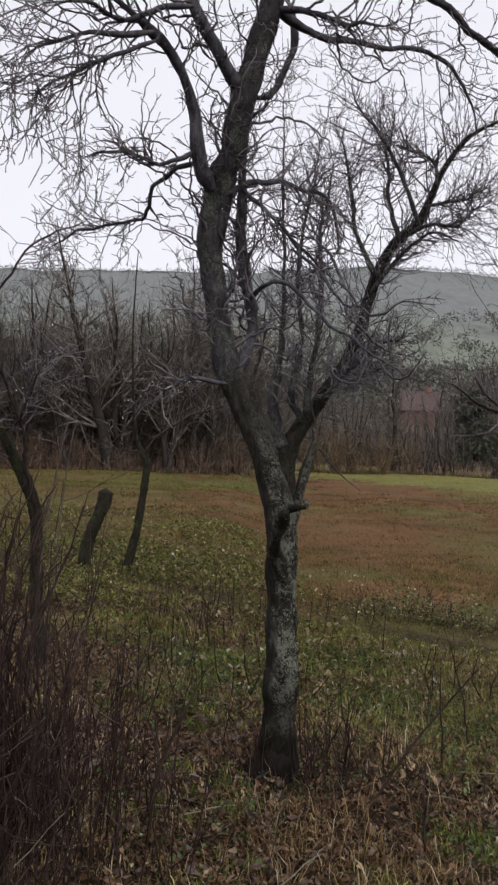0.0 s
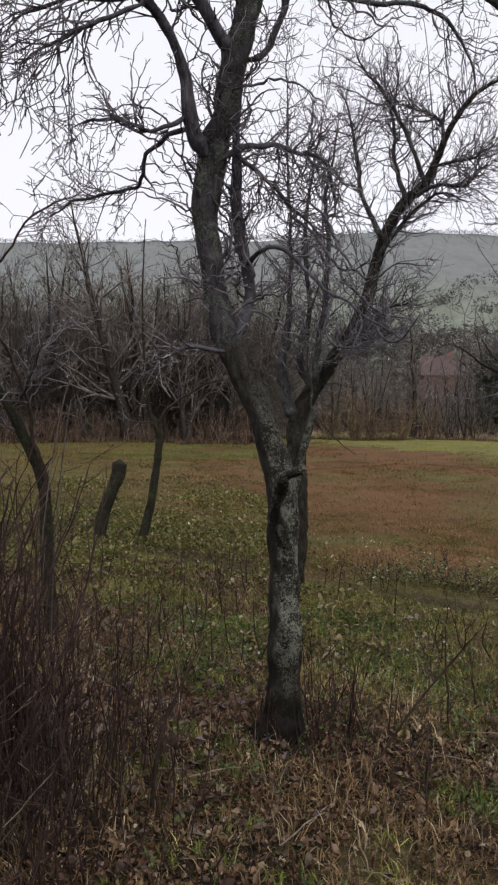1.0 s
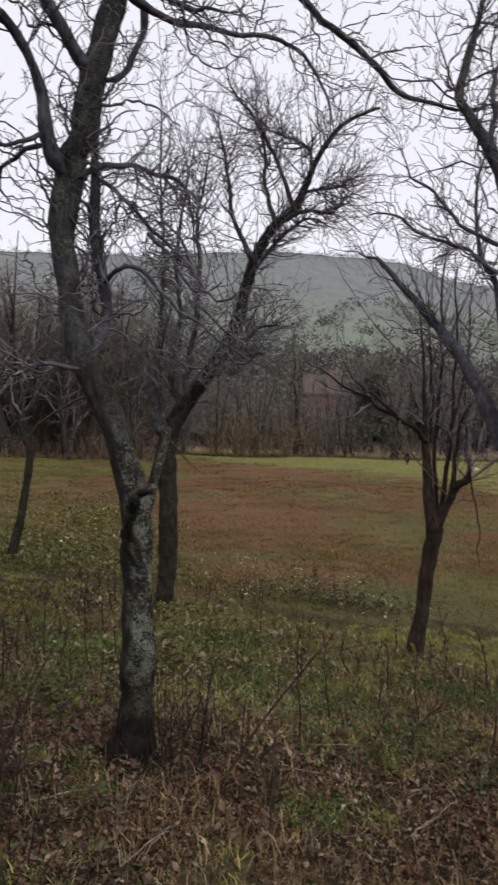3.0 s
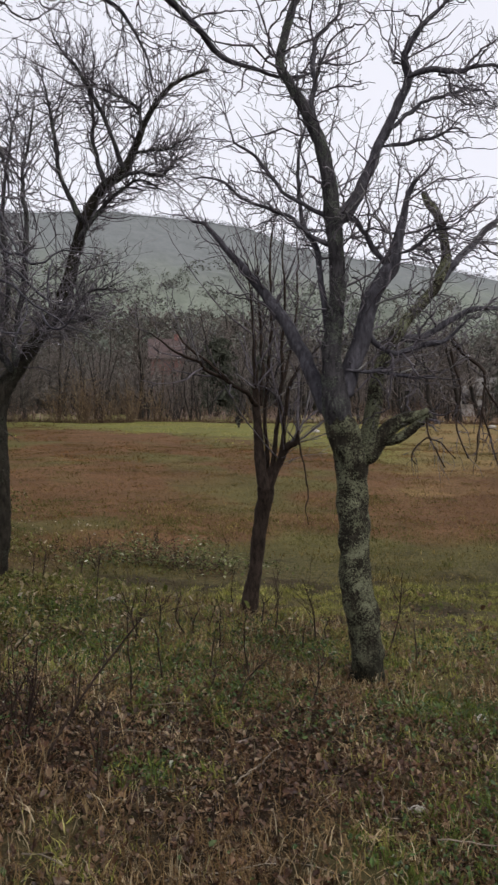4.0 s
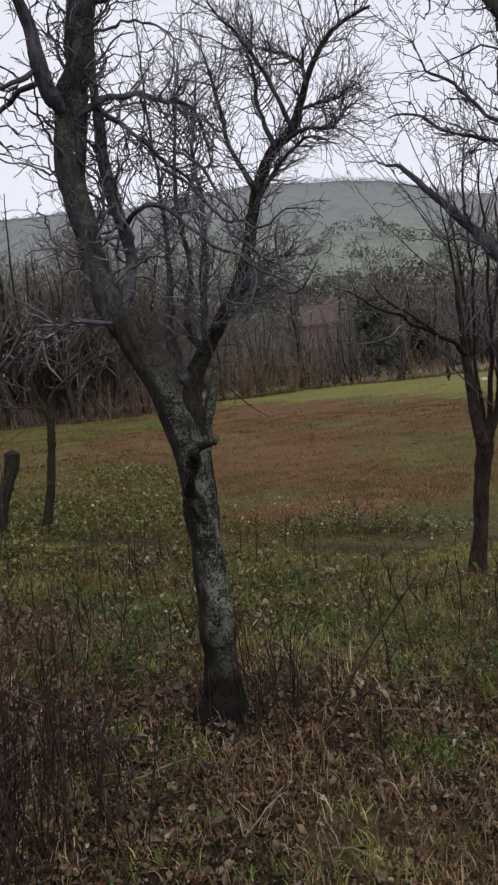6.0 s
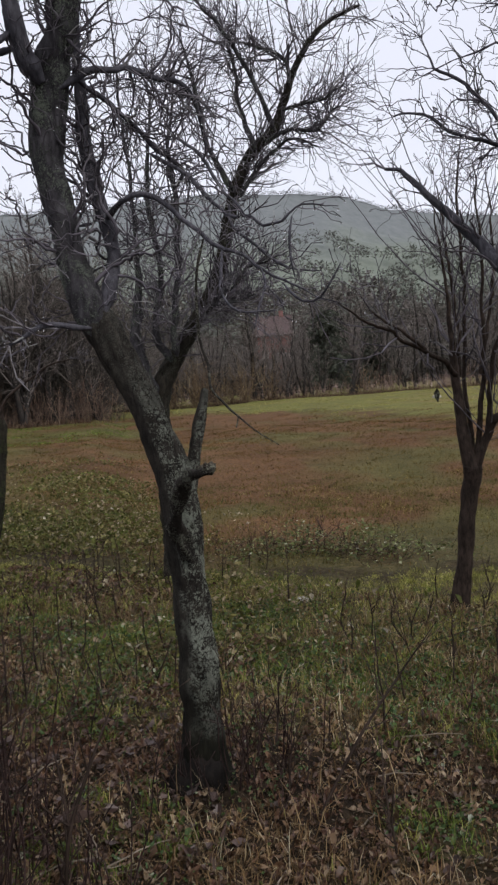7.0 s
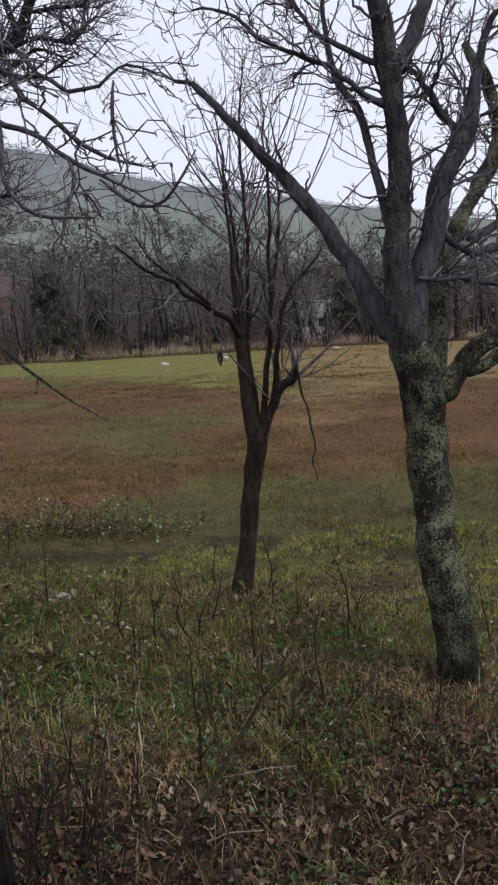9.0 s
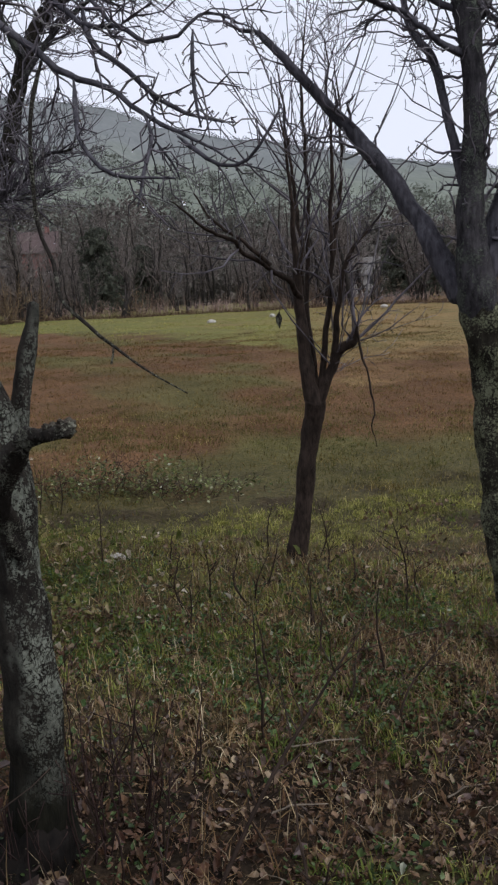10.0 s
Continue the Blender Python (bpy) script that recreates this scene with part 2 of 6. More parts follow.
def ground_material():
    m, n, l, b = material("soil_and_sward", 0.85)
    c = n.new("ShaderNodeTexCoord").outputs["Object"]
    xyz = n.new("ShaderNodeSeparateXYZ")
    l.new(c, xyz.inputs[0])
    mid = noise_tex(n, l, c, 0.9, 5, 0.65)
    wide = noise_tex(n, l, c, 0.07, 7, 0.7)
    fine = noise_tex(n, l, c, 14, 7, 0.7)
    litter = ramp(n, l, fine, [(0.3, (0.006, 0.004, 0.003)), (0.5, (0.022, 0.0145, 0.010)), (0.72, (0.078, 0.053, 0.033))])
    sward = ramp(n, l, fine, [(0.3, (0.03, 0.028, 0.012)), (0.55, (0.08, 0.068, 0.028)), (0.75, (0.15, 0.12, 0.055))])
    field = ramp(n, l, fine, [(0.3, (0.065, 0.037, 0.018)), (0.55, (0.152, 0.080, 0.038)), (0.75, (0.226, 0.130, 0.062))])
    olive = ramp(n, l, fine, [(0.3, (0.056, 0.049, 0.017)), (0.55, (0.117, 0.102, 0.035)), (0.75, (0.183, 0.158, 0.062))])
    green = ramp(n, l, fine, [(0.3, (0.085, 0.088, 0.024)), (0.55, (0.152, 0.150, 0.040)), (0.75, (0.235, 0.21, 0.066))])
    tan = ramp(n, l, fine, [(0.3, (0.13, 0.085, 0.035)), (0.55, (0.215, 0.14, 0.060)), (0.75, (0.29, 0.20, 0.09))])
    lay = n.new("ShaderNodeMapping")
    lay.inputs["Scale"].default_value = (0.40, 0.42, 1)
    l.new(c, lay.inputs[0])
    drift = noise_tex(n, l, lay.outputs[0], 1.0, 8, 0.72)

    # the meadow begins farther off on the west side
    west = n.new("ShaderNodeClamp")
    west.inputs["Min"].default_value, west.inputs["Max"].default_value = -3.0, 0.0
    l.new(xyz.outputs["X"], west.inputs["Value"])
    slant = n.new("ShaderNodeMath")
    slant.operation = "MULTIPLY_ADD"
    slant.inputs[1].default_value = 1.6
    l.new(west.outputs[0], slant.inputs[0])
    l.new(xyz.outputs["Y"], slant.inputs[2])
    along = slant.outputs[0]

    def span(lo, hi, wob):
        a = n.new("ShaderNodeMath")
        a.operation = "MULTIPLY_ADD"
        a.inputs[1].default_value = wob
        l.new(mid if wob < 6 else wide, a.inputs[0])
        l.new(along, a.inputs[2])
        r = n.new("ShaderNodeMapRange")
        r.interpolation_type = "SMOOTHSTEP"
        r.inputs["From Min"].default_value, r.inputs["From Max"].default_value = lo, hi
        l.new(a.outputs[0], r.inputs["Value"])
        return r.outputs[0]

    ratio = n.new("ShaderNodeMath")
    ratio.operation = "DIVIDE"
    l.new(xyz.outputs["X"], ratio.inputs[0])
    l.new(xyz.outputs["Y"], ratio.inputs[1])
    strip = mixed(n, l, ramp(n, l, ratio.outputs[0], [(0.50, (0, 0, 0)), (0.58, (1, 1, 1))]), green, tan)
    # the mown strip reaches nearer towards the east
    front = n.new("ShaderNodeMapRange")
    front.inputs["From Min"].default_value, front.inputs["From Max"].default_value = 0.06, 0.56
    front.inputs["To Min"].default_value, front.inputs["To Max"].default_value = 58.0, 20.0
    l.new(ratio.outputs[0], front.inputs["Value"])
    ahead = n.new("ShaderNodeMath")
    ahead.operation = "SUBTRACT"
    l.new(xyz.outputs["Y"], ahead.inputs[0])
    l.new(front.outputs[0], ahead.inputs[1])
    ragged = n.new("ShaderNodeMath")
    ragged.operation = "MULTIPLY_ADD"
    ragged.inputs[1].default_value = 20.0
    l.new(drift, ragged.inputs[0])
    broad = n.new("ShaderNodeMath")
    broad.operation = "MULTIPLY_ADD"
    broad.inputs[1].default_value = 22.0
    l.new(wide, broad.inputs[0])
    l.new(ahead.outputs[0], broad.inputs[2])
    l.new(broad.outputs[0], ragged.inputs[2])
    mown = n.new("ShaderNodeMapRange")
    mown.interpolation_type = "SMOOTHSTEP"
    mown.inputs["From Min"].default_value, mown.inputs["From Max"].default_value = 17.0, 24.0
    l.new(ragged.outputs[0], mown.inputs["Value"])
    zone = n.new("ShaderNodeAttribute")
    zone.attribute_name = "sward"
    col = mixed(n, l, zone.outputs["Fac"], litter, sward)
    rust = n.new("ShaderNodeAttribute")
    rust.attribute_name = "rust"
    field = mixed(n, l, rust.outputs["Fac"], olive, field)
    worn = n.new("ShaderNodeMix")
    worn.data_type, worn.blend_type = "RGBA", "MULTIPLY"
    worn.inputs["Factor"].default_value = 1.0
    l.new(field, worn.inputs["A"])
    l.new(ramp(n, l, drift, [(0.36, (0.55, 0.55, 0.5)), (0.62, (1, 1, 1))]), worn.inputs["B"])
    field = worn.outputs["Result"]
    col = mixed(n, l, span(10.5, 14.0, 3.0), col, field)
    strip = mixed(n, l, ramp(n, l, drift, [(0.40, (0.75, 0.75, 0.75)), (0.60, (0, 0, 0))]), strip, olive)
    strip = mixed(n, l, ramp(n, l, wide, [(0.50, (0, 0, 0)), (0.68, (0.5, 0.5, 0.5))]), strip, tan)
    col = mixed(n, l, mown.outputs[0], col, strip)
    l.new(col, b.inputs["Base Color"])
    h = n.new("ShaderNodeMath")
    h.operation = "ADD"
    l.new(fine, h.inputs[0])
    l.new(mid, h.inputs[1])
    bumped(n, l, b, h.outputs[0], 1.0, 0.04)
    return m


def plain(name, a, b_, scale=8, rough=0.8, bump=0.3):
    m, n, l, b = material(name, rough)
    f = noise_tex(n, l, stretched(n, l, (1, 1, 1))[0], scale, 6, 0.65)
    l.new(ramp(n, l, f, [(0.3, a), (0.7, b_)]), b.inputs["Base Color"])
    bumped(n, l, b, f, bump, 0.02)
    return m


# ---- mesh helpers ----


def fast_mesh(name, verts, tris, smooth=True):
    me = bpy.data.meshes.new(name)
    verts, tris = np.asarray(verts, np.float32), np.asarray(tris, np.int32)
    k = tris.shape[1]
    me.vertices.add(len(verts))
    me.vertices.foreach_set("co", verts.ravel())
    me.loops.add(tris.size)
    me.loops.foreach_set("vertex_index", tris.ravel())
    me.polygons.add(len(tris))
    me.polygons.foreach_set("loop_start", np.arange(0, tris.size, k, dtype=np.int32))
    me.polygons.foreach_set("use_smooth", np.full(len(tris), smooth))
    me.update(calc_edges=True)
    return me


def part(name, me, mat, parent=None, label="", kind=""):
    ob = new(name, me)
    me.materials.append(mat)
    ob.parent = parent
    return tagged(ob, label=label, kind=kind)


def root(name, loc, label, category, group="", kind=""):
    ob = new(name)
    ob.empty_display_size = 0.1
    ob.location = loc
    return tagged(ob, label, category, group, kind)


def smooth_path(pts, step):
    """Catmull-Rom through control points of x, y, z and radius."""
    p = np.array(pts, float)
    p = np.vstack([2 * p[0] - p[1], p, 2 * p[-1] - p[-2]])
    out = []
    for i in range(1, len(p) - 2):
        a, b, c, d = p[i - 1 : i + 3]
        k = max(2, int(np.linalg.norm((c - b)[:3]) / step))
        t = np.arange(k)[:, None] / k
        out.append(0.5 * (2 * b + (c - a) * t + (2 * a - 5 * b + 4 * c - d) * t**2 + (3 * b - a - 3 * c + d) * t**3))
    q = np.vstack(out + [p[-2:-1]])
    q[:, 3] = np.maximum(q[:, 3], 0.0012)
    return q


def tube(path, sides, rough=0.0, rng=None, flare=0.0):
    """Rings of vertices along a path of x, y, z, r; closed by a point at the end."""
    p, r = path[:, :3], path[:, 3]
    n = len(p)
    t = np.gradient(p, axis=0)
    t /= np.linalg.norm(t, axis=1, keepdims=True) + 1e-9
    ref = np.eye(3)[np.argmin(np.abs(t).mean(0))]
    u = np.cross(t, ref)
    u /= np.linalg.norm(u, axis=1, keepdims=True) + 1e-9
    v = np.cross(t, u)
    a = np.linspace(0, 2 * np.pi, sides, endpoint=False)
    rr = np.repeat(r[:, None], sides, 1)
    if rough and rng is not None:
        s = np.cumsum(np.r_[0, np.linalg.norm(np.diff(p, axis=0), axis=1)])
        lump = np.zeros((n, sides))
        for _ in range(9):
            f, m, ph, q = rng.uniform(3, 34), rng.integers(1, 7), rng.uniform(0, 6.3), rng.uniform(0, 6.3)
            lump += np.sin(f * s[:, None] + ph + 0.7 * np.sin(m * a[None] + q)) * np.sin(m * a[None] + q + 0.8 * s[:, None])
        rr = rr * (1 + rough * lump / 2.2 + (rng.normal(0, 0.085, rr.shape) if rough > 0.2 else 0))
    ring = p[:, None] + rr[:, :, None] * (np.cos(a)[None, :, None] * u[:, None] + np.sin(a)[None, :, None] * v[:, None])
    verts = np.vstack([ring.reshape(-1, 3), p[-1:] + t[-1:] * r[-1] * 0.6])
    i, j = np.meshgrid(np.arange(n - 1), np.arange(sides), indexing="ij")
    j2 = (j + 1) % sides
    A, B, C, D = i * sides + j, i * sides + j2, (i + 1) * sides + j2, (i + 1) * sides + j
    f = np.vstack([np.stack([A, B, C], -1).reshape(-1, 3), np.stack([A, C, D], -1).reshape(-1, 3)])
    e = (n - 1) * sides + np.arange(sides)
    f = np.vstack([f, np.stack([e, (n - 1) * sides + (np.arange(sides) + 1) % sides, np.full(sides, n * sides)], -1)])
    return verts, f


def joined(pieces):
    vs, fs, k = [], [], 0
    for v, f in pieces:
        vs.append(v)
        fs.append(f + k)
        k += len(v)
    return np.vstack(vs), np.vstack(fs)


def twigs(rng, start, way, length, r, level, out, o):
    """A crooked shoot with its side shoots; o: seg, wobble, pull (x, y, z), dens, ratio, tip."""
    n = max(3, int(length / o["seg"]) + 1)
    d = np.array(way, float)
    d /= np.linalg.norm(d) + 1e-9
    kicks = rng.normal(0, 0.62 * o["wobble"], (n, 3)) + np.array(o["pull"]) * (1.0 / n)
    zig = rng.normal(0, 0.7 * o["wobble"], (n, 3))
    pts = np.empty((n, 3))
    pts[0] = start
    ways = np.empty((n, 3))
    ways[0] = d
    s = length / (n - 1)
    for i in range(1, n):
        d = d + kicks[i]
        d /= math.sqrt(d @ d) + 1e-9
        w = d + zig[i]
        w /= math.sqrt(w @ w) + 1e-9
        ways[i] = w
        pts[i] = pts[i - 1] + w * s
    rad = np.linspace(r, max(o["tip"], 0.35 * r), n) * (1 + 0.2 * np.sin(2.3 * np.arange(n) + 40 * length))
    out.append((np.c_[pts, rad], o.get("sides", 3 if r < 0.006 else 5)))
    if level <= 0:
        return
    count = rng.poisson(length * o["dens"][level - 1])
    for f in rng.uniform(0.12, 1.0, count):
        i = min(n - 1, int(f * (n - 1) + 0.5))
        side = rng.normal(0, 1, 3)
        side -= ways[i] * (side @ ways[i])
        side /= np.linalg.norm(side) + 1e-9
        c = rng.uniform(0.45, 1.3)
        twigs(rng, pts[i], ways[i] * math.cos(c) + side * math.sin(c), length * o["ratio"] * rng.uniform(0.35, 1.0) * (1.1 - 0.5 * f), max(o["tip"], rad[i] * 0.62), level - 1, out, o)


def sprout(rng, path, count, lengths, level, out, o, lo=0.15, up=0.0, r=0.55):
    """Side shoots along a limb's path."""
    t = np.gradient(path[:, :3], axis=0)
    for f in rng.uniform(lo, 1.0, int(1.15 * count)):
        i = min(len(path) - 1, int(f * (len(path) - 1)))
        w = t[i] / (np.linalg.norm(t[i]) + 1e-9)
        side = rng.normal(0, 1, 3) + np.array((0, 0, up))
        side -= w * (side @ w)
        side /= np.linalg.norm(side) + 1e-9
        c = rng.uniform(0.5, 1.25)
        twigs(rng, path[i, :3], w * math.cos(c) + side * math.sin(c), rng.uniform(*lengths), min(r * path[i, 3], rng.uniform(0.003, 0.009)), level, out, o)


def shoots_mesh(name, out):
    return fast_mesh(name, *joined([tube(p, k) for p, k in out]))


NOTE = {"hanging_twig": "thin brown drooping twig", "stub": "dark stub of a broken branch", "ivy_stem": "thin dark climbing stem"}


def build_tree(name, limbs, label, mats, seed, spray, pale=()):
    """A tree from its limbs' lines: trunk, each limb, and the fine twigs that spray() grows on them."""
    rng = np.random.default_rng(seed)
    x, y, z, _ = limbs[0][1][0]
    base = np.array((x, y, z))
    tree = root(name, base, label, "tree", kind="")
    paths, out = [], []
    for k, (kind, pts) in enumerate(limbs):
        q = np.array(pts, float)
        q[:, :3] -= base
        if seed == 11 and kind == "limb" and k in (5, 6, 7, 19, 20):
            q[:, 3] *= 0.78
        if seed == 11 and k in (27, 28):
            q[:, 3] *= 1.5
        big = q[:, 3].max() > 0.03
        path = smooth_path(q, 0.015 if big else 0.03)
        if kind == "limb" and k not in pale and k:
            path[:, 3] *= np.interp(np.arange(len(path)) / len(path), (0, 0.65, 1), (1, 0.95, 0.5))
        if kind == "limb" and k and seed != 14:
            run = np.cumsum(np.r_[0, np.linalg.norm(np.diff(path[:, :3], axis=0), axis=1)])
            path[:, 3] *= np.interp(run, (0, 0.07), (0.35, 1))
        run = np.cumsum(np.r_[0, np.linalg.norm(np.diff(path[:, :3], axis=0), axis=1)])
        if kind == "upper_trunk":
            path[:, 3] *= np.interp(run, (0, 0.16, 0.6), (0.74, 0.98, 0.87))
        elif kind == "trunk" and limbs[-1][0] == "upper_trunk":
            path[:, 3] *= np.interp(run[-1] - run, (0, 0.12), (0.72, 1.0))
        calm = seed == 11 and k in (27, 28)
        if kind == "limb" and k not in pale and k and not calm:
            # knees: short straight runs that change direction
            path[:, 3] *= np.interp(path[:, 3], (0.006, 0.014, 0.04, 0.06), (1, 0.8, 0.86, 1))
            nodes = np.arange(0, run[-1] + 0.12, 0.075 if not big else 0.11)
            kink = rng.normal(0, min(0.0085 if not big else 0.006, 0.6 * float(np.median(path[:, 3]))), (len(nodes), 3))
            kink[:2] = 0
            path[:, :3] += np.stack([np.interp(run, nodes, kink[:, j]) for j in range(3)], -1)
        w = rng.normal(0, 1, (len(path), 3))
        w = np.cumsum(w - w.mean(0), 0)
        path[:, :3] += w * (0.0006 if calm else 0.0010 if big else 0.0030) * np.minimum(1, np.arange(len(path)) / 8)[:, None]
        sides = 26 if q[:, 3].max() > 0.05 else 14 if big else 8
        me = fast_mesh(kind, *tube(path, sides, 0.34 if kind == "stub" else 0.09 if big else 0.12, rng))
        if kind == "limb" and path[-1, 3] > 0.0026 and k not in pale:
            d = path[-1, :3] - path[-4, :3]
            for _ in range(3):
                twigs(rng, path[-1, :3], d / np.linalg.norm(d) + rng.normal(0, 0.35, 3), rng.uniform(0.15, 0.45), max(0.0022, 0.6 * path[-1, 3]), 1, out, CROOKED)
        part(kind, me, STUB if kind in ("stub", "ivy_stem") or (seed == 11 and k in (27, 28)) else BARK_DARK if kind == "hanging_twig" else BARK_UPPER if kind == "upper_trunk" else mats[0] if kind == "trunk" or k in pale else mats[1], tree, NOTE.get(kind, ""))
        paths.append((kind, path))
    spray(rng, paths, out)
    if out:
        part("crown", shoots_mesh("crown", out), TWIG, tree, "tangle of fine bare twigs", "stuff")
        tips.extend(p[-1, :3] + base for p, _ in out if p[-1, 3] < 0.003)
    return tree


tips = []

# ---- ground ----


def step01(a, b, v):
    t = np.clip((v - a) / (b - a), 0, 1)
    return t * t * (3 - 2 * t)


def lumps(x, y, f, seed):
    r = np.random.default_rng(seed)
    z = 0 * x
    for _ in range(7):
        a, k, p = r.uniform(0, 6.28), f * r.uniform(0.6, 1.8), r.uniform(0, 6.28)
        z = z + np.sin(k * (np.cos(a) * x + np.sin(a) * y) + p)
    return z / 3.0


def height(x, y):
    x, y = np.asarray(x, float), np.asarray(y, float)
    z = -0.06 * np.clip(x, -6, 6) * (1 - step01(9, 22, y)) - 0.015 * (np.clip(y, 0, 9) - 4)
    u = np.clip(x - 0.9, 0, 2.2)
    crest = 7.65 - 0.5 * u - 0.2 * u * u
    z = z - 0.30 * step01(0.0, 1.15, y - crest + 0.10 * lumps(x, y, 2.0, 3)) * step01(-0.6, 1.0, x)
    z = z + 0.62 * np.clip((y - 12) / 63, 0, 1.2)
    near = 1 - step01(9, 14, y)
    return z + near * (0.016 * lumps(x, y, 9, 5) + 0.010 * lumps(x, y, 19, 8)) + 0.012 * lumps(x, y, 9, 5) * (1 - near) + 0.03 * lumps(x, y, 2.2, 6) + 0.05 * lumps(x, y, 0.35, 7) * step01(12, 30, y)


def blot(x, y, spots):
    z = 0 * x
    for a, b, r in spots:
        z = np.maximum(z, np.exp(-((x - a) ** 2 + (y - b) ** 2) / (2 * r * r)))
    return z


def green_here(x, y):
    """Where the sward is: thin among the near leaves, thick on the bank."""
    g = step01(3.9, 5.9, y + 0.35 * np.clip(x - 0.8, 0, 3) - 0.9 * np.clip(-x, 0, 1.5) + 1.0 * lumps(x, y, 1.9, 51))
    g = (g + 0.2 * step01(5.6, 6.6, y)) * (0.3 + 0.7 * step01(-0.6, 0.8, x + 0.12 * lumps(x, y, 3, 64)))
    u = np.clip(x - 0.9, 0, 2.2)
    edge = y - (7.65 - 0.5 * u - 0.2 * u * u) + 0.25 * lumps(x, y, 2.6, 52)
    g = g + 0.9 * step01(-1.7, -0.6, edge) * (1 - step01(0.1, 0.6, edge)) * step01(0.2, 0.9, x)
    g = g + 0.8 * blot(x, y, ((-0.2, 6.3, 0.3), (-0.9, 7.6, 0.35), (-1.6, 9.0, 0.5), (-0.4, 8.8, 0.4)))
    g = g + 0.9 * blot(x, y, ((2.1, 2.3, 0.35), (2.6, 2.9, 0.4), (1.6, 2.5, 0.2), (1.0, 3.5, 0.18), (0.55, 2.9, 0.2)))
    g = g * np.clip(0.85 + 0.65 * lumps(x, y, 5.5, 56), 0.25, 1)
    return np.clip(g, 0.05, 1)


def rust_here(x, y):
    """Where the meadow is rust-brown rather than olive."""
    g = step01(-0.7, 0.0, lumps(x, y, 0.42, 55) + 0.45 * lumps(x, y, 1.6, 63)) * (0.3 + 0.8 * step01(-2.2, 0.6, x + 0.08 * (y - 12)))
    return np.clip(np.maximum(g, blot(x, y, ((-1.7, 23.0, 1.5), (-0.6, 20.5, 1.2), (2.4, 17.0, 1.4), (3.6, 21.5, 1.8)))), 0, 1)


def lush_here(x, y):
    g = blot(x, y, ((-0.2, 6.3, 0.4), (0.6, 6.8, 0.3), (1.4, 4.9, 0.35), (1.75, 4.5, 0.25), (1.0, 5.5, 0.3), (0.85, 6.9, 0.4), (2.1, 2.3, 0.3), (2.5, 2.8, 0.22), (2.7, 3.9, 0.25), (-0.7, 7.2, 0.5), (2.3, 5.3, 0.35), (1.0, 3.5, 0.12), (-0.45, 5.2, 0.28), (-0.1, 5.6, 0.25)))
    return np.clip(g + 0.18 * np.clip(lumps(x, y, 2.4, 53) - 0.2, 0, 1), 0, 1)


def graded(lo, hi, near_lo, near_hi, fine, grow):
    v = list(np.arange(near_lo, near_hi, fine))
    s, a = fine, v[-1]
    while a < hi:
        s *= grow
        a += s
        v.append(min(a, hi))
    s, a = fine, v[0]
    while a > lo:
        s *= grow
        a -= s
        v.insert(0, max(a, lo))
    return np.array(v)


gx, gy = graded(-700, 700, -4, 6, 0.06, 1.09), graded(-300, 900, 1.5, 10, 0.06, 1.07)
GX, GY = np.meshgrid(gx, gy, indexing="xy")
gv = np.stack([GX, GY, height(GX, GY)], -1).reshape(-1, 3)
ii, jj = np.meshgrid(np.arange(len(gy) - 1), np.arange(len(gx) - 1), indexing="ij")
w_ = len(gx)
gq = np.stack([ii * w_ + jj, ii * w_ + jj + 1, (ii + 1) * w_ + jj + 1, (ii + 1) * w_ + jj], -1).reshape(-1, 4)
ground_mesh = fast_mesh("ground", gv, gq)
ground_mesh.attributes.new("rust", "FLOAT", "POINT").data.foreach_set("value", rust_here(GX, GY).ravel().astype(np.float32))
ground_mesh.attributes.new("sward", "FLOAT", "POINT").data.foreach_set("value", green_here(GX, GY).ravel().astype(np.float32))
tagged(part("ground", ground_mesh, ground_material()), "leaf-strewn orchard soil running out into a rusty winter meadow", "ground", kind="structure")


# ---- the orchard trees ----
CROOKED = dict(seg=0.06, wobble=0.34, pull=(0, 0, 0.25), dens=(15, 8, 6), ratio=0.42, tip=0.0022)
NEAR = dict(seg=0.032, wobble=0.36, pull=(0, 0, 0.2), dens=(15, 8, 6), ratio=0.42, tip=0.0018)
DROOP = dict(seg=0.06, wobble=0.32, pull=(0, 0, -0.4), dens=(13, 7, 6), ratio=0.45, tip=0.0022)
HANG = dict(seg=0.05, wobble=0.22, pull=(0, 0, -1.6), dens=(12, 7, 6), ratio=0.5, tip=0.0016)
UPRIGHT = dict(seg=0.11, wobble=0.26, pull=(0, 0, 0.3), dens=(10, 6.0, 5), ratio=0.48, tip=0.0017)
SHOOT = dict(seg=0.10, wobble=0.06, pull=(0, 0, 0.9), dens=(4, 4, 4), ratio=0.4, tip=0.0021)
SPUR = dict(seg=0.02, wobble=0.35, pull=(0, 0, 0.3), dens=(20, 9, 6), ratio=0.5, tip=0.0018)

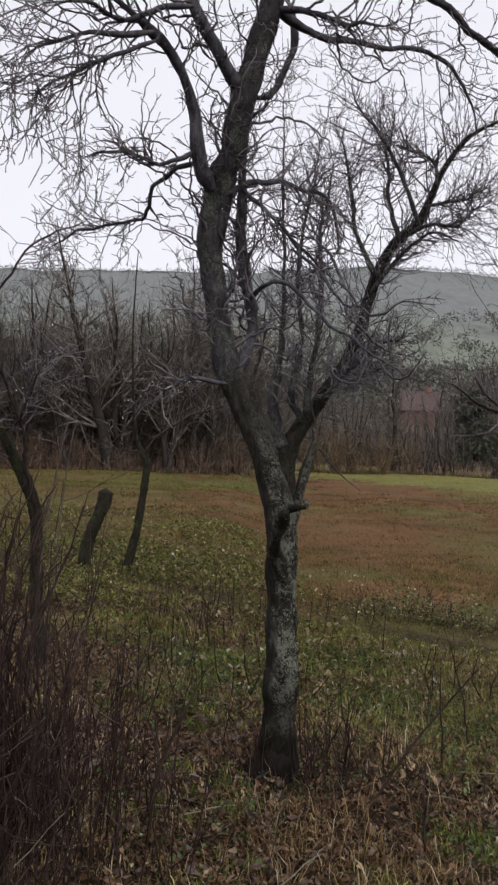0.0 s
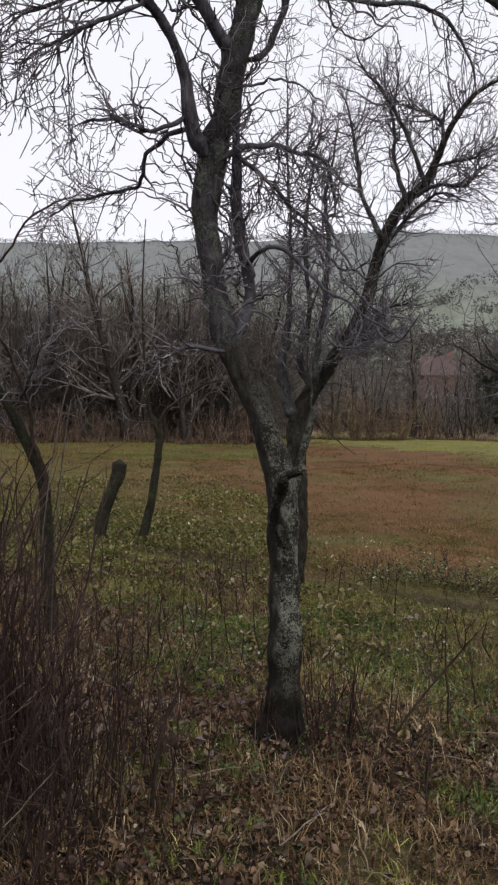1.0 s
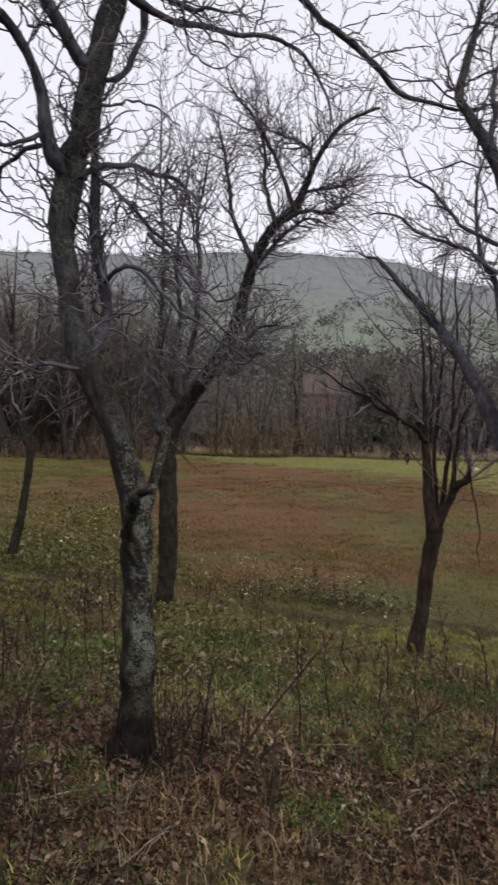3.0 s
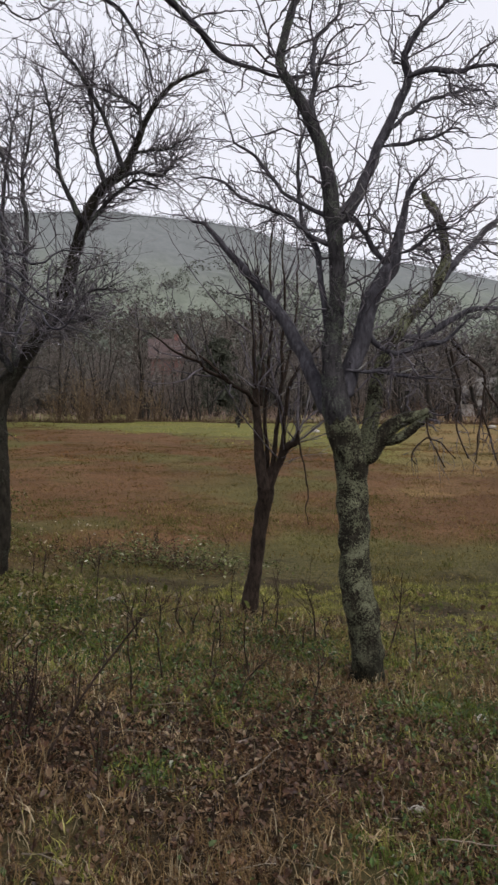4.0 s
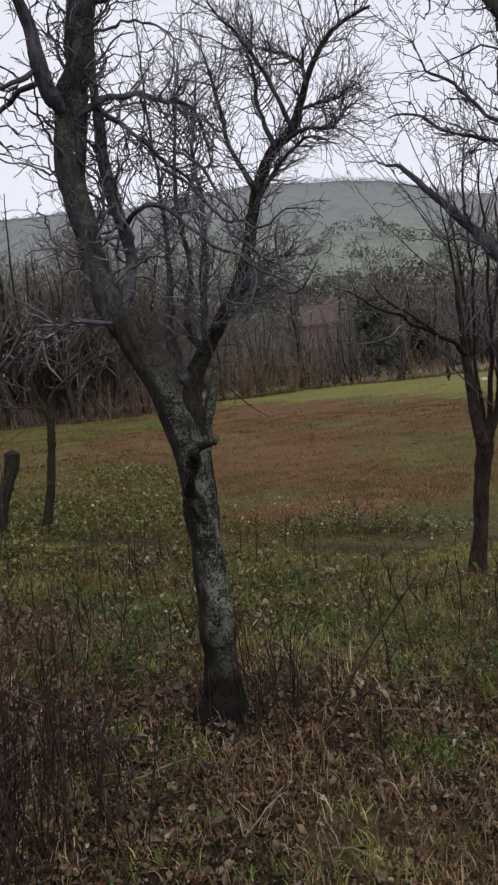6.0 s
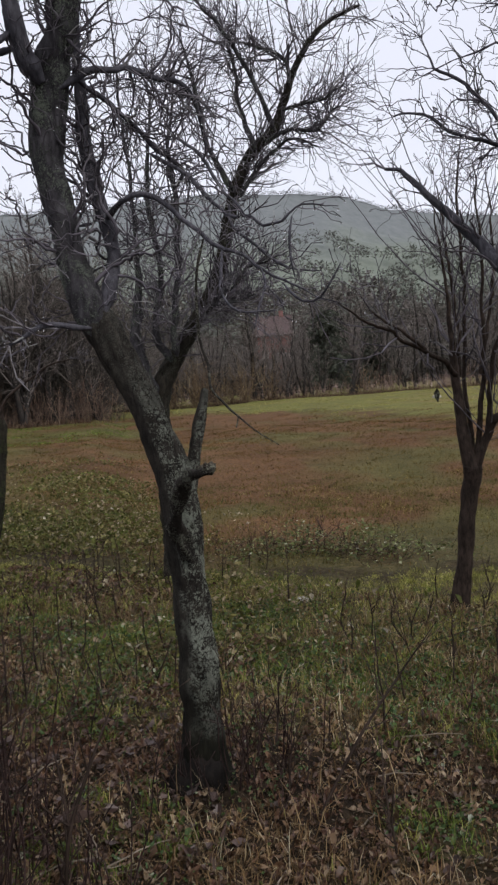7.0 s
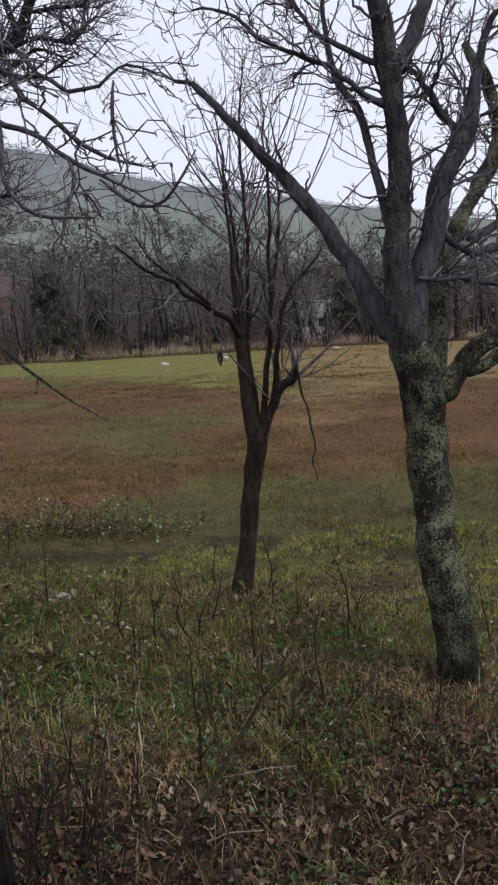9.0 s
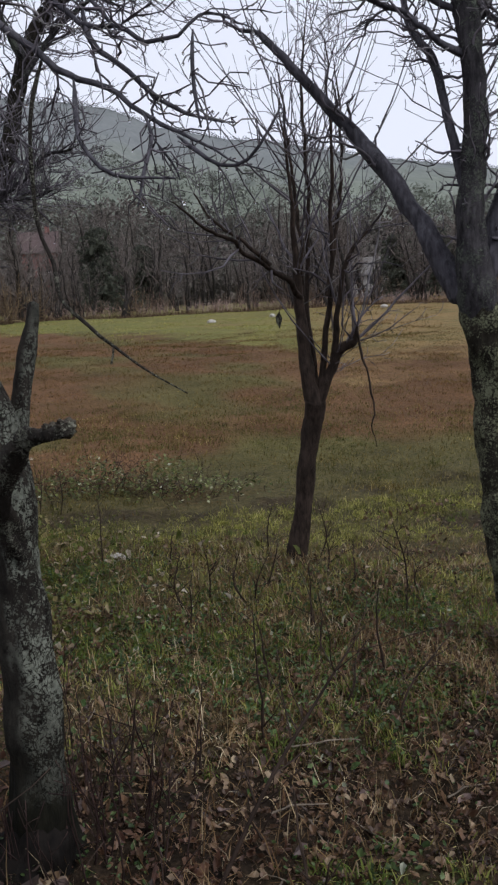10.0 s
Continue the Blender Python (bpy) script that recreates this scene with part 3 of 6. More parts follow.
TREE_A = [
    ("trunk", [(0.19, 4.00, -0.10, 0.1446), (0.19, 4.00, -0.03, 0.1208), (0.19, 4.00, 0.08, 0.0998), (0.19, 3.99, 0.20, 0.0846), (0.19, 3.98, 0.58, 0.0745), (0.18, 3.98, 0.90, 0.0690), (0.175, 3.98, 1.16, 0.0740), (0.13, 4.00, 1.36, 0.0673), (0.07, 4.04, 1.55, 0.0624), (-0.03, 4.07, 1.77, 0.0685), (-0.11, 4.09, 1.94, 0.0719), (-0.16, 4.11, 2.13, 0.0643), (-0.19, 4.11, 2.36, 0.0679), (-0.21, 4.12, 2.53, 0.0685), (-0.19, 4.11, 2.72, 0.0835), (-0.16, 4.08, 2.86, 0.0808), (-0.11, 4.03, 2.98, 0.0663), (-0.09, 4.00, 3.13, 0.0694), (-0.06, 3.98, 3.24, 0.0756), (-0.02, 3.96, 3.38, 0.0660), (0.03, 3.93, 3.55, 0.0651), (0.07, 3.90, 3.72, 0.0629), (0.09, 3.87, 3.95, 0.0519), (0.08, 3.85, 4.25, 0.0378)]),
    ("limb", [(0.19, 4.02, 1.12, 0.0480), (0.24, 4.04, 1.30, 0.0285), (0.275, 4.06, 1.43, 0.0240), (0.305, 4.08, 1.53, 0.0200), (0.32, 4.10, 1.58, 0.0150)]),
    ("limb", [(-0.07, 3.97, 3.23, 0.0493), (-0.13, 3.93, 3.29, 0.0405), (-0.17, 3.89, 3.34, 0.0346), (-0.25, 3.85, 3.47, 0.0348), (-0.32, 3.80, 3.58, 0.0320), (-0.38, 3.75, 3.75, 0.0250), (-0.40, 3.70, 3.95, 0.0164)]),
    ("limb", [(-0.21, 4.05, 2.79, 0.0543), (-0.27, 4.02, 2.89, 0.0429), (-0.30, 3.98, 3.04, 0.0373), (-0.31, 3.95, 3.16, 0.0317), (-0.36, 3.87, 3.27, 0.0286), (-0.43, 3.78, 3.35, 0.0284), (-0.48, 3.70, 3.37, 0.0309), (-0.56, 3.63, 3.42, 0.0223), (-0.67, 3.57, 3.48, 0.0167), (-0.83, 3.50, 3.53, 0.0111)]),
    ("limb", [(-0.06, 4.05, 1.91, 0.0328), (-0.03, 4.11, 2.00, 0.0361), (-0.00, 4.16, 2.13, 0.0339), (-0.02, 4.21, 2.31, 0.0345), (-0.06, 4.23, 2.50, 0.0364), (-0.08, 4.24, 2.68, 0.0354), (-0.09, 4.22, 2.85, 0.0327), (-0.07, 4.19, 3.04, 0.0269), (-0.05, 4.15, 3.20, 0.0210)]),
    ("limb", [(-0.15, 4.05, 2.77, 0.0342), (-0.01, 4.08, 2.85, 0.0216), (0.13, 4.12, 2.87, 0.0203), (0.24, 4.15, 2.84, 0.0190), (0.35, 4.20, 2.82, 0.0177), (0.41, 4.25, 2.72, 0.0163), (0.43, 4.30, 2.57, 0.0089)]),
    ("limb", [(-0.08, 4.10, 2.82, 0.0217), (0.02, 4.14, 2.75, 0.0159), (0.11, 4.18, 2.67, 0.0145), (0.21, 4.22, 2.58, 0.0131), (0.32, 4.26, 2.49, 0.0117), (0.29, 4.30, 2.43, 0.0088)]),
    ("limb", [(-0.02, 4.20, 2.29, 0.0215), (0.05, 4.05, 2.33, 0.0180), (0.15, 3.95, 2.33, 0.0162), (0.31, 3.75, 2.13, 0.0110), (0.37, 3.68, 2.07, 0.0100), (0.42, 3.62, 2.04, 0.0091), (0.48, 3.55, 1.98, 0.0075), (0.54, 3.50, 1.94, 0.0067), (0.58, 3.47, 1.91, 0.0060), (0.64, 3.42, 1.86, 0.0046), (0.72, 3.35, 1.81, 0.0026)]),
    ("limb", [(-0.11, 4.00, 1.85, 0.0189), (-0.21, 3.98, 1.86, 0.0148), (-0.31, 3.95, 1.86, 0.0121), (-0.37, 3.92, 1.83, 0.0107), (-0.41, 3.90, 1.80, 0.0066)]),
    ("limb", [(-0.03, 4.00, 3.23, 0.0262), (0.04, 4.01, 3.24, 0.0205), (0.10, 4.02, 3.32, 0.0206), (0.14, 4.03, 3.43, 0.0209), (0.17, 4.04, 3.57, 0.0242), (0.14, 4.05, 3.70, 0.0277)]),
    ("limb", [(0.05, 3.90, 3.62, 0.0356), (0.19, 3.98, 3.56, 0.0239), (0.30, 4.05, 3.55, 0.0197), (0.47, 4.12, 3.58, 0.0185), (0.62, 4.20, 3.60, 0.0157), (0.87, 4.30, 3.63, 0.0146), (1.01, 4.40, 3.60, 0.0132), (1.14, 4.50, 3.48, 0.0100), (1.20, 4.60, 3.32, 0.0067)]),
    ("limb", [(0.06, 3.90, 3.61, 0.0267), (0.24, 3.83, 3.56, 0.0174), (0.39, 3.77, 3.50, 0.0143), (0.54, 3.70, 3.45, 0.0098)]),
    ("limb", [(-0.27, 4.00, 2.91, 0.0228), (-0.36, 4.05, 2.90, 0.0159), (-0.42, 4.10, 2.88, 0.0146), (-0.52, 4.15, 2.82, 0.0133), (-0.54, 4.20, 2.75, 0.0119), (-0.59, 4.28, 2.70, 0.0106), (-0.77, 4.35, 2.69, 0.0092), (-0.93, 4.42, 2.67, 0.0094), (-1.08, 4.50, 2.60, 0.0064)]),
    ("limb", [(-0.29, 4.00, 2.97, 0.0186), (-0.37, 3.96, 2.90, 0.0128), (-0.46, 3.92, 2.87, 0.0112), (-0.56, 3.88, 2.89, 0.0098), (-0.68, 3.84, 2.89, 0.0084), (-0.80, 3.80, 2.84, 0.0042)]),
    ("limb", [(-0.47, 3.62, 3.34, 0.0247), (-0.59, 3.56, 3.29, 0.0163), (-0.72, 3.51, 3.27, 0.0121), (-0.83, 3.46, 3.21, 0.0080), (-0.95, 3.40, 3.12, 0.0053)]),
    ("limb", [(-0.46, 3.62, 3.30, 0.0192), (-0.55, 3.59, 3.25, 0.0122), (-0.66, 3.56, 3.19, 0.0108), (-0.80, 3.53, 3.11, 0.0080), (-0.95, 3.50, 2.99, 0.0053)]),
    ("limb", [(-0.31, 3.72, 3.51, 0.0227), (-0.44, 3.64, 3.46, 0.0168), (-0.57, 3.56, 3.37, 0.0137), (-0.70, 3.48, 3.37, 0.0108), (-0.82, 3.40, 3.34, 0.0080)]),
    ("limb", [(0.09, 3.90, 3.96, 0.0369), (0.42, 4.03, 4.01, 0.0301), (0.69, 4.17, 3.96, 0.0276), (0.95, 4.30, 3.87, 0.0248), (1.15, 4.50, 3.85, 0.0241), (1.39, 4.70, 3.80, 0.0232), (1.68, 4.90, 3.67, 0.0222), (1.96, 5.00, 3.64, 0.0171), (2.24, 5.10, 3.67, 0.0138), (2.50, 5.20, 3.76, 0.0102)]),
    ("stub", [(0.175, 3.92, 0.95, 0.034), (0.165, 3.885, 1.00, 0.034), (0.138, 3.83, 1.08, 0.029), (0.143, 3.76, 1.165, 0.0255), (0.162, 3.69, 1.236, 0.0225), (0.176, 3.63, 1.28, 0.0225), (0.201, 3.57, 1.295, 0.0185), (0.22, 3.52, 1.306, 0.0175), (0.238, 3.475, 1.316, 0.019), (0.242, 3.465, 1.317, 0.016)]),
    ("limb", [(0.19, 4.25, 2.57, 0.0117), (0.28, 4.00, 2.44, 0.0124), (0.40, 3.70, 2.19, 0.0081), (0.46, 3.62, 2.16, 0.0078), (0.50, 3.55, 2.12, 0.0076), (0.55, 3.50, 2.12, 0.0068), (0.60, 3.50, 2.16, 0.0062), (0.69, 3.55, 2.18, 0.0058), (0.79, 3.60, 2.19, 0.0038)]),
    ("limb", [(0.46, 3.62, 2.16, 0.0064), (0.43, 3.70, 2.25, 0.0074), (0.41, 3.80, 2.31, 0.0078), (0.38, 3.90, 2.43, 0.0098), (0.28, 4.05, 2.57, 0.0104)]),
    ("limb", [(0.42, 3.74, 2.24, 0.0075), (0.41, 3.66, 2.15, 0.0065), (0.47, 3.60, 2.07, 0.0063), (0.54, 3.54, 2.00, 0.0055), (0.60, 3.50, 1.96, 0.0047), (0.68, 3.50, 1.95, 0.0028)]),
    ("limb", [(0.37, 3.68, 2.07, 0.0064), (0.35, 3.60, 1.97, 0.0054), (0.33, 3.52, 1.90, 0.0045), (0.35, 3.46, 1.85, 0.0044), (0.40, 3.42, 1.82, 0.0043), (0.49, 3.40, 1.82, 0.0025)]),
    ("limb", [(0.48, 3.55, 1.98, 0.0061), (0.48, 3.50, 1.92, 0.0053), (0.44, 3.46, 1.82, 0.0045), (0.42, 3.44, 1.77, 0.0031)]),
    ("limb", [(0.48, 3.50, 1.92, 0.0040), (0.52, 3.50, 1.87, 0.0033), (0.54, 3.50, 1.83, 0.0020)]),
    ("limb", [(0.59, 3.50, 2.14, 0.0055), (0.57, 3.46, 2.08, 0.0047), (0.56, 3.44, 2.00, 0.0046), (0.57, 3.44, 1.93, 0.0033)]),
    ("limb", [(0.54, 3.50, 1.92, 0.0061), (0.55, 3.42, 1.88, 0.0052), (0.58, 3.36, 1.84, 0.0044), (0.63, 3.33, 1.85, 0.0038), (0.66, 3.30, 1.90, 0.0038), (0.69, 3.30, 1.95, 0.0025)]),
    ("limb", [(0.32, 3.75, 2.13, 0.0044), (0.28, 3.75, 1.99, 0.0036), (0.27, 3.73, 1.77, 0.0034), (0.29, 3.68, 1.67, 0.0033), (0.28, 3.60, 1.59, 0.0032), (0.31, 3.50, 1.53, 0.0030), (0.34, 3.44, 1.49, 0.0030), (0.38, 3.36, 1.44, 0.0023), (0.44, 3.28, 1.39, 0.0017)]),
    ("limb", [(0.34, 3.44, 1.49, 0.0035), (0.34, 3.43, 1.48, 0.0029), (0.33, 3.42, 1.45, 0.0023)]),
    ("ivy_stem", [(0.19, 3.97, 1.03, 0.0040), (0.21, 3.98, 0.88, 0.0054), (0.23, 3.98, 0.77, 0.0054), (0.25, 3.99, 0.64, 0.0055), (0.27, 3.98, 0.50, 0.0055), (0.25, 3.98, 0.31, 0.0056), (0.25, 3.97, 0.16, 0.0056)]),
]
TREE_B = [
    ("trunk", [(0.38, 8.20, -0.50, 0.1150), (0.39, 8.20, -0.10, 0.0900), (0.42, 8.20, 0.43, 0.0909), (0.41, 8.20, 0.99, 0.0875), (0.39, 8.20, 1.37, 0.0928), (0.45, 8.20, 1.65, 0.0874), (0.59, 8.20, 1.89, 0.0766), (0.76, 8.20, 2.14, 0.0686), (0.95, 8.16, 2.42, 0.0658), (1.07, 8.10, 2.72, 0.0603), (1.14, 8.04, 3.04, 0.0548), (1.22, 7.99, 3.31, 0.0522), (1.36, 7.97, 3.57, 0.0497), (1.56, 7.94, 3.75, 0.0445), (1.67, 7.91, 3.98, 0.0336), (1.75, 7.85, 4.20, 0.0281), (1.91, 7.77, 4.44, 0.0225), (2.05, 7.68, 4.55, 0.0169), (2.30, 7.60, 4.65, 0.0113)]),
    ("limb", [(0.37, 8.10, 1.54, 0.0701), (0.30, 8.13, 1.76, 0.0595), (0.25, 8.16, 2.09, 0.0517), (0.31, 8.19, 2.48, 0.0411), (0.34, 8.21, 2.87, 0.0277), (0.32, 8.24, 3.38, 0.0197), (0.28, 8.27, 4.34, 0.0145), (0.27, 8.30, 5.20, 0.0060)]),
    ("limb", [(0.57, 7.90, 1.88, 0.0422), (0.57, 7.88, 2.13, 0.0342), (0.64, 7.86, 2.61, 0.0317), (0.67, 7.84, 3.15, 0.0294), (0.63, 7.82, 3.57, 0.0242), (0.74, 7.80, 4.20, 0.0165)]),
    ("limb", [(0.53, 8.00, 1.84, 0.0427), (0.42, 8.06, 2.14, 0.0377), (0.51, 8.12, 2.64, 0.0300), (0.45, 8.18, 3.21, 0.0250), (0.53, 8.24, 3.89, 0.0200), (0.63, 8.30, 4.48, 0.0117)]),
    ("limb", [(1.18, 7.90, 3.23, 0.0379), (1.06, 7.88, 3.44, 0.0298), (0.96, 7.85, 3.69, 0.0245), (0.91, 7.82, 4.06, 0.0220), (0.81, 7.80, 4.47, 0.0139)]),
    ("limb", [(1.53, 7.75, 3.70, 0.0326), (1.43, 7.72, 3.94, 0.0245), (1.29, 7.69, 4.24, 0.0219), (1.11, 7.66, 4.54, 0.0193), (0.92, 7.63, 4.73, 0.0138), (0.86, 7.60, 4.87, 0.0083)]),
    ("limb", [(1.37, 7.80, 3.56, 0.0325), (1.28, 7.90, 3.94, 0.0222), (1.26, 8.00, 4.35, 0.0199), (1.19, 8.10, 4.88, 0.0117)]),
    ("limb", [(1.68, 7.70, 4.05, 0.0219), (1.65, 7.73, 4.27, 0.0194), (1.45, 7.77, 4.38, 0.0167), (1.24, 7.80, 4.46, 0.0112)]),
    ("limb", [(1.44, 7.75, 3.61, 0.0270), (1.67, 7.69, 3.68, 0.0216), (1.86, 7.62, 3.64, 0.0188), (2.00, 7.56, 3.79, 0.0135), (2.09, 7.50, 3.79, 0.0080)]),
    ("limb", [(1.13, 7.90, 3.07, 0.0324), (1.28, 7.85, 3.28, 0.0243), (1.45, 7.80, 3.49, 0.0217), (1.68, 7.75, 3.62, 0.0163), (1.91, 7.70, 3.53, 0.0081)]),
    ("limb", [(1.61, 7.75, 3.86, 0.0246), (1.76, 7.67, 3.88, 0.0190), (1.93, 7.58, 3.89, 0.0162), (2.08, 7.50, 3.99, 0.0081)]),
    ("limb", [(0.86, 7.90, 2.33, 0.0371), (1.09, 7.83, 2.41, 0.0237), (1.21, 7.75, 2.57, 0.0184), (1.36, 7.67, 2.60, 0.0130), (1.42, 7.60, 2.63, 0.0078)]),
    ("limb", [(0.74, 7.90, 2.11, 0.0317), (0.91, 7.80, 2.27, 0.0236), (1.13, 7.70, 2.30, 0.0156), (1.22, 7.60, 2.34, 0.0103)]),
]
TREE_C = [
    ("trunk", [(2.56, 4.60, -0.20, 0.1306), (2.55, 4.59, -0.09, 0.1045), (2.53, 4.62, 0.16, 0.0999), (2.49, 4.64, 0.44, 0.0988), (2.48, 4.68, 0.75, 0.0946), (2.49, 4.71, 1.04, 0.0980), (2.47, 4.70, 1.21, 0.1011), (2.41, 4.69, 1.39, 0.0969), (2.37, 4.69, 1.53, 0.0931), (2.35, 4.69, 1.71, 0.0758), (2.34, 4.69, 1.91, 0.0621), (2.37, 4.70, 2.12, 0.0591), (2.38, 4.71, 2.43, 0.0562), (2.36, 4.73, 2.70, 0.0605), (2.33, 4.74, 2.94, 0.0503), (2.28, 4.77, 3.16, 0.0454), (2.21, 4.80, 3.32, 0.0404), (2.11, 4.83, 3.50, 0.0334), (2.06, 4.86, 3.63, 0.0318), (2.11, 4.89, 3.86, 0.0287), (2.18, 4.92, 4.08, 0.0236), (2.24, 4.95, 4.38, 0.0141)]),
    ("limb", [(2.36, 4.70, 1.48, 0.0760), (2.32, 4.79, 1.60, 0.0630), (2.26, 4.89, 1.78, 0.0496), (2.18, 4.99, 1.99, 0.0450), (2.11, 5.08, 2.17, 0.0439), (2.01, 5.17, 2.33, 0.0371), (1.91, 5.24, 2.47, 0.0354), (1.82, 5.29, 2.58, 0.0339), (1.76, 5.35, 2.69, 0.0304), (1.72, 5.40, 2.75, 0.0249), (1.64, 5.46, 2.77, 0.0194)]),
    ("limb", [(2.40, 4.72, 1.56, 0.0764), (2.46, 4.70, 1.74, 0.0592), (2.53, 4.68, 1.95, 0.0577), (2.56, 4.67, 2.13, 0.0561), (2.63, 4.65, 2.30, 0.0547), (2.70, 4.63, 2.41, 0.0533), (2.74, 4.61, 2.57, 0.0428), (2.77, 4.58, 2.78, 0.0359), (2.81, 4.56, 2.90, 0.0324), (2.83, 4.54, 2.92, 0.0252)]),
    ("limb", [(2.40, 4.79, 2.67, 0.0576), (2.49, 4.78, 2.77, 0.0472), (2.61, 4.77, 2.98, 0.0406), (2.69, 4.76, 3.20, 0.0374), (2.80, 4.75, 3.41, 0.0343), (2.86, 4.73, 3.59, 0.0328), (2.82, 4.71, 3.71, 0.0309), (2.89, 4.68, 3.85, 0.0293), (3.00, 4.66, 3.99, 0.0238), (3.14, 4.64, 4.12, 0.0161)]),
    ("limb", [(2.55, 4.69, 1.18, 0.0771), (2.63, 4.65, 1.31, 0.0524), (2.70, 4.61, 1.41, 0.0472), (2.78, 4.57, 1.46, 0.0419), (2.85, 4.53, 1.48, 0.0349), (2.88, 4.48, 1.51, 0.0208)]),
    ("limb", [(2.65, 4.64, 1.30, 0.0349), (2.76, 4.57, 1.35, 0.0297), (2.84, 4.51, 1.43, 0.0261), (2.88, 4.43, 1.48, 0.0172)]),
    ("limb", [(2.56, 4.76, 1.21, 0.0639), (2.64, 4.79, 1.34, 0.0538), (2.70, 4.83, 1.57, 0.0507), (2.75, 4.87, 1.75, 0.0439), (2.87, 4.90, 1.97, 0.0410), (2.99, 4.93, 2.13, 0.0379), (3.12, 4.97, 2.25, 0.0347), (3.27, 5.00, 2.46, 0.0355), (3.31, 5.04, 2.65, 0.0320), (3.27, 5.08, 2.85, 0.0303), (3.22, 5.11, 2.93, 0.0284), (3.20, 5.15, 3.01, 0.0164)]),
    ("limb", [(3.12, 5.05, 2.22, 0.0312), (3.35, 5.11, 2.44, 0.0302), (3.54, 5.17, 2.61, 0.0290), (3.76, 5.24, 2.81, 0.0278), (3.99, 5.30, 2.95, 0.0199), (4.23, 5.36, 3.07, 0.0137)]),
    ("limb", [(2.91, 4.95, 1.98, 0.0339), (3.09, 4.91, 2.00, 0.0284), (3.28, 4.87, 2.12, 0.0269), (3.42, 4.82, 2.18, 0.0233), (3.62, 4.78, 2.20, 0.0176), (3.81, 4.74, 2.18, 0.0119)]),
    ("limb", [(2.53, 4.69, 2.06, 0.0246), (2.62, 4.64, 1.91, 0.0209), (2.72, 4.59, 1.87, 0.0227), (2.89, 4.54, 1.90, 0.0229), (3.02, 4.48, 1.95, 0.0176), (3.12, 4.43, 2.06, 0.0124)]),
    ("limb", [(2.34, 4.69, 1.87, 0.0310), (2.31, 4.77, 2.19, 0.0246), (2.32, 4.87, 2.49, 0.0234), (2.26, 4.95, 2.64, 0.0201), (2.25, 5.02, 2.83, 0.0167), (2.27, 5.08, 3.21, 0.0134), (2.37, 5.15, 3.50, 0.0079)]),
    ("limb", [(2.33, 4.75, 2.91, 0.0215), (2.29, 4.83, 3.24, 0.0221), (2.29, 4.91, 3.54, 0.0209), (2.34, 4.99, 3.86, 0.0197), (2.48, 5.07, 4.05, 0.0163), (2.60, 5.15, 4.26, 0.0105)]),
    ("limb", [(2.68, 4.64, 2.38, 0.0284), (2.62, 4.67, 2.51, 0.0214), (2.53, 4.71, 2.66, 0.0179), (2.44, 4.74, 2.74, 0.0162)]),
    ("limb", [(2.37, 4.71, 2.50, 0.0246), (2.18, 4.76, 2.60, 0.0159), (2.13, 4.82, 2.70, 0.0161), (2.01, 4.89, 2.75, 0.0143), (1.84, 4.94, 2.82, 0.0126), (1.71, 5.00, 2.93, 0.0108), (1.57, 5.05, 2.95, 0.0073)]),
    ("limb", [(2.36, 4.72, 2.68, 0.0213), (2.24, 4.79, 2.75, 0.0161), (2.11, 4.87, 2.86, 0.0144), (2.02, 4.94, 2.97, 0.0128), (1.94, 5.01, 3.09, 0.0111), (1.84, 5.08, 3.20, 0.0094), (1.80, 5.15, 3.34, 0.0057)]),
    ("limb", [(2.80, 4.64, 3.56, 0.0265), (2.94, 4.60, 3.61, 0.0229), (3.11, 4.56, 3.61, 0.0192), (3.24, 4.52, 3.64, 0.0155), (3.46, 4.47, 3.62, 0.0117), (3.59, 4.43, 3.59, 0.0059)]),
    ("limb", [(2.72, 4.69, 3.25, 0.0186), (2.95, 4.75, 3.44, 0.0155), (3.18, 4.81, 3.55, 0.0140), (3.43, 4.89, 3.64, 0.0103), (3.60, 4.95, 3.63, 0.0063)]),
    ("limb", [(2.66, 4.69, 3.14, 0.0184), (2.81, 4.57, 3.14, 0.0146), (2.94, 4.45, 3.17, 0.0109), (2.98, 4.33, 3.22, 0.0072)]),
    ("limb", [(2.71, 4.54, 2.46, 0.0175), (2.80, 4.46, 2.50, 0.0158), (2.86, 4.40, 2.58, 0.0139), (2.94, 4.33, 2.60, 0.0087)]),
    ("limb", [(2.41, 4.64, 1.76, 0.0155), (2.57, 4.61, 1.74, 0.0156), (2.75, 4.57, 1.73, 0.0139), (2.98, 4.54, 1.72, 0.0089)]),
    ("hanging_twig", [(3.08, 4.54, 1.95, 0.0168), (3.17, 4.52, 1.85, 0.0116), (3.24, 4.48, 1.78, 0.0117), (3.25, 4.46, 1.69, 0.0090), (3.23, 4.43, 1.50, 0.0076), (3.19, 4.41, 1.35, 0.0052), (3.16, 4.38, 1.20, 0.0039)]),
    ("hanging_twig", [(3.22, 4.41, 1.50, 0.0064), (3.27, 4.39, 1.35, 0.0064), (3.28, 4.37, 1.25, 0.0052), (3.31, 4.35, 1.15, 0.0039)]),
    ("hanging_twig", [(2.85, 4.43, 1.47, 0.0074), (2.85, 4.41, 1.37, 0.0062), (2.90, 4.40, 1.27, 0.0049), (2.95, 4.38, 1.17, 0.0038)]),
    ("hanging_twig", [(2.84, 4.41, 1.35, 0.0049), (2.77, 4.40, 1.30, 0.0049), (2.73, 4.39, 1.23, 0.0037), (2.76, 4.38, 1.19, 0.0024)]),
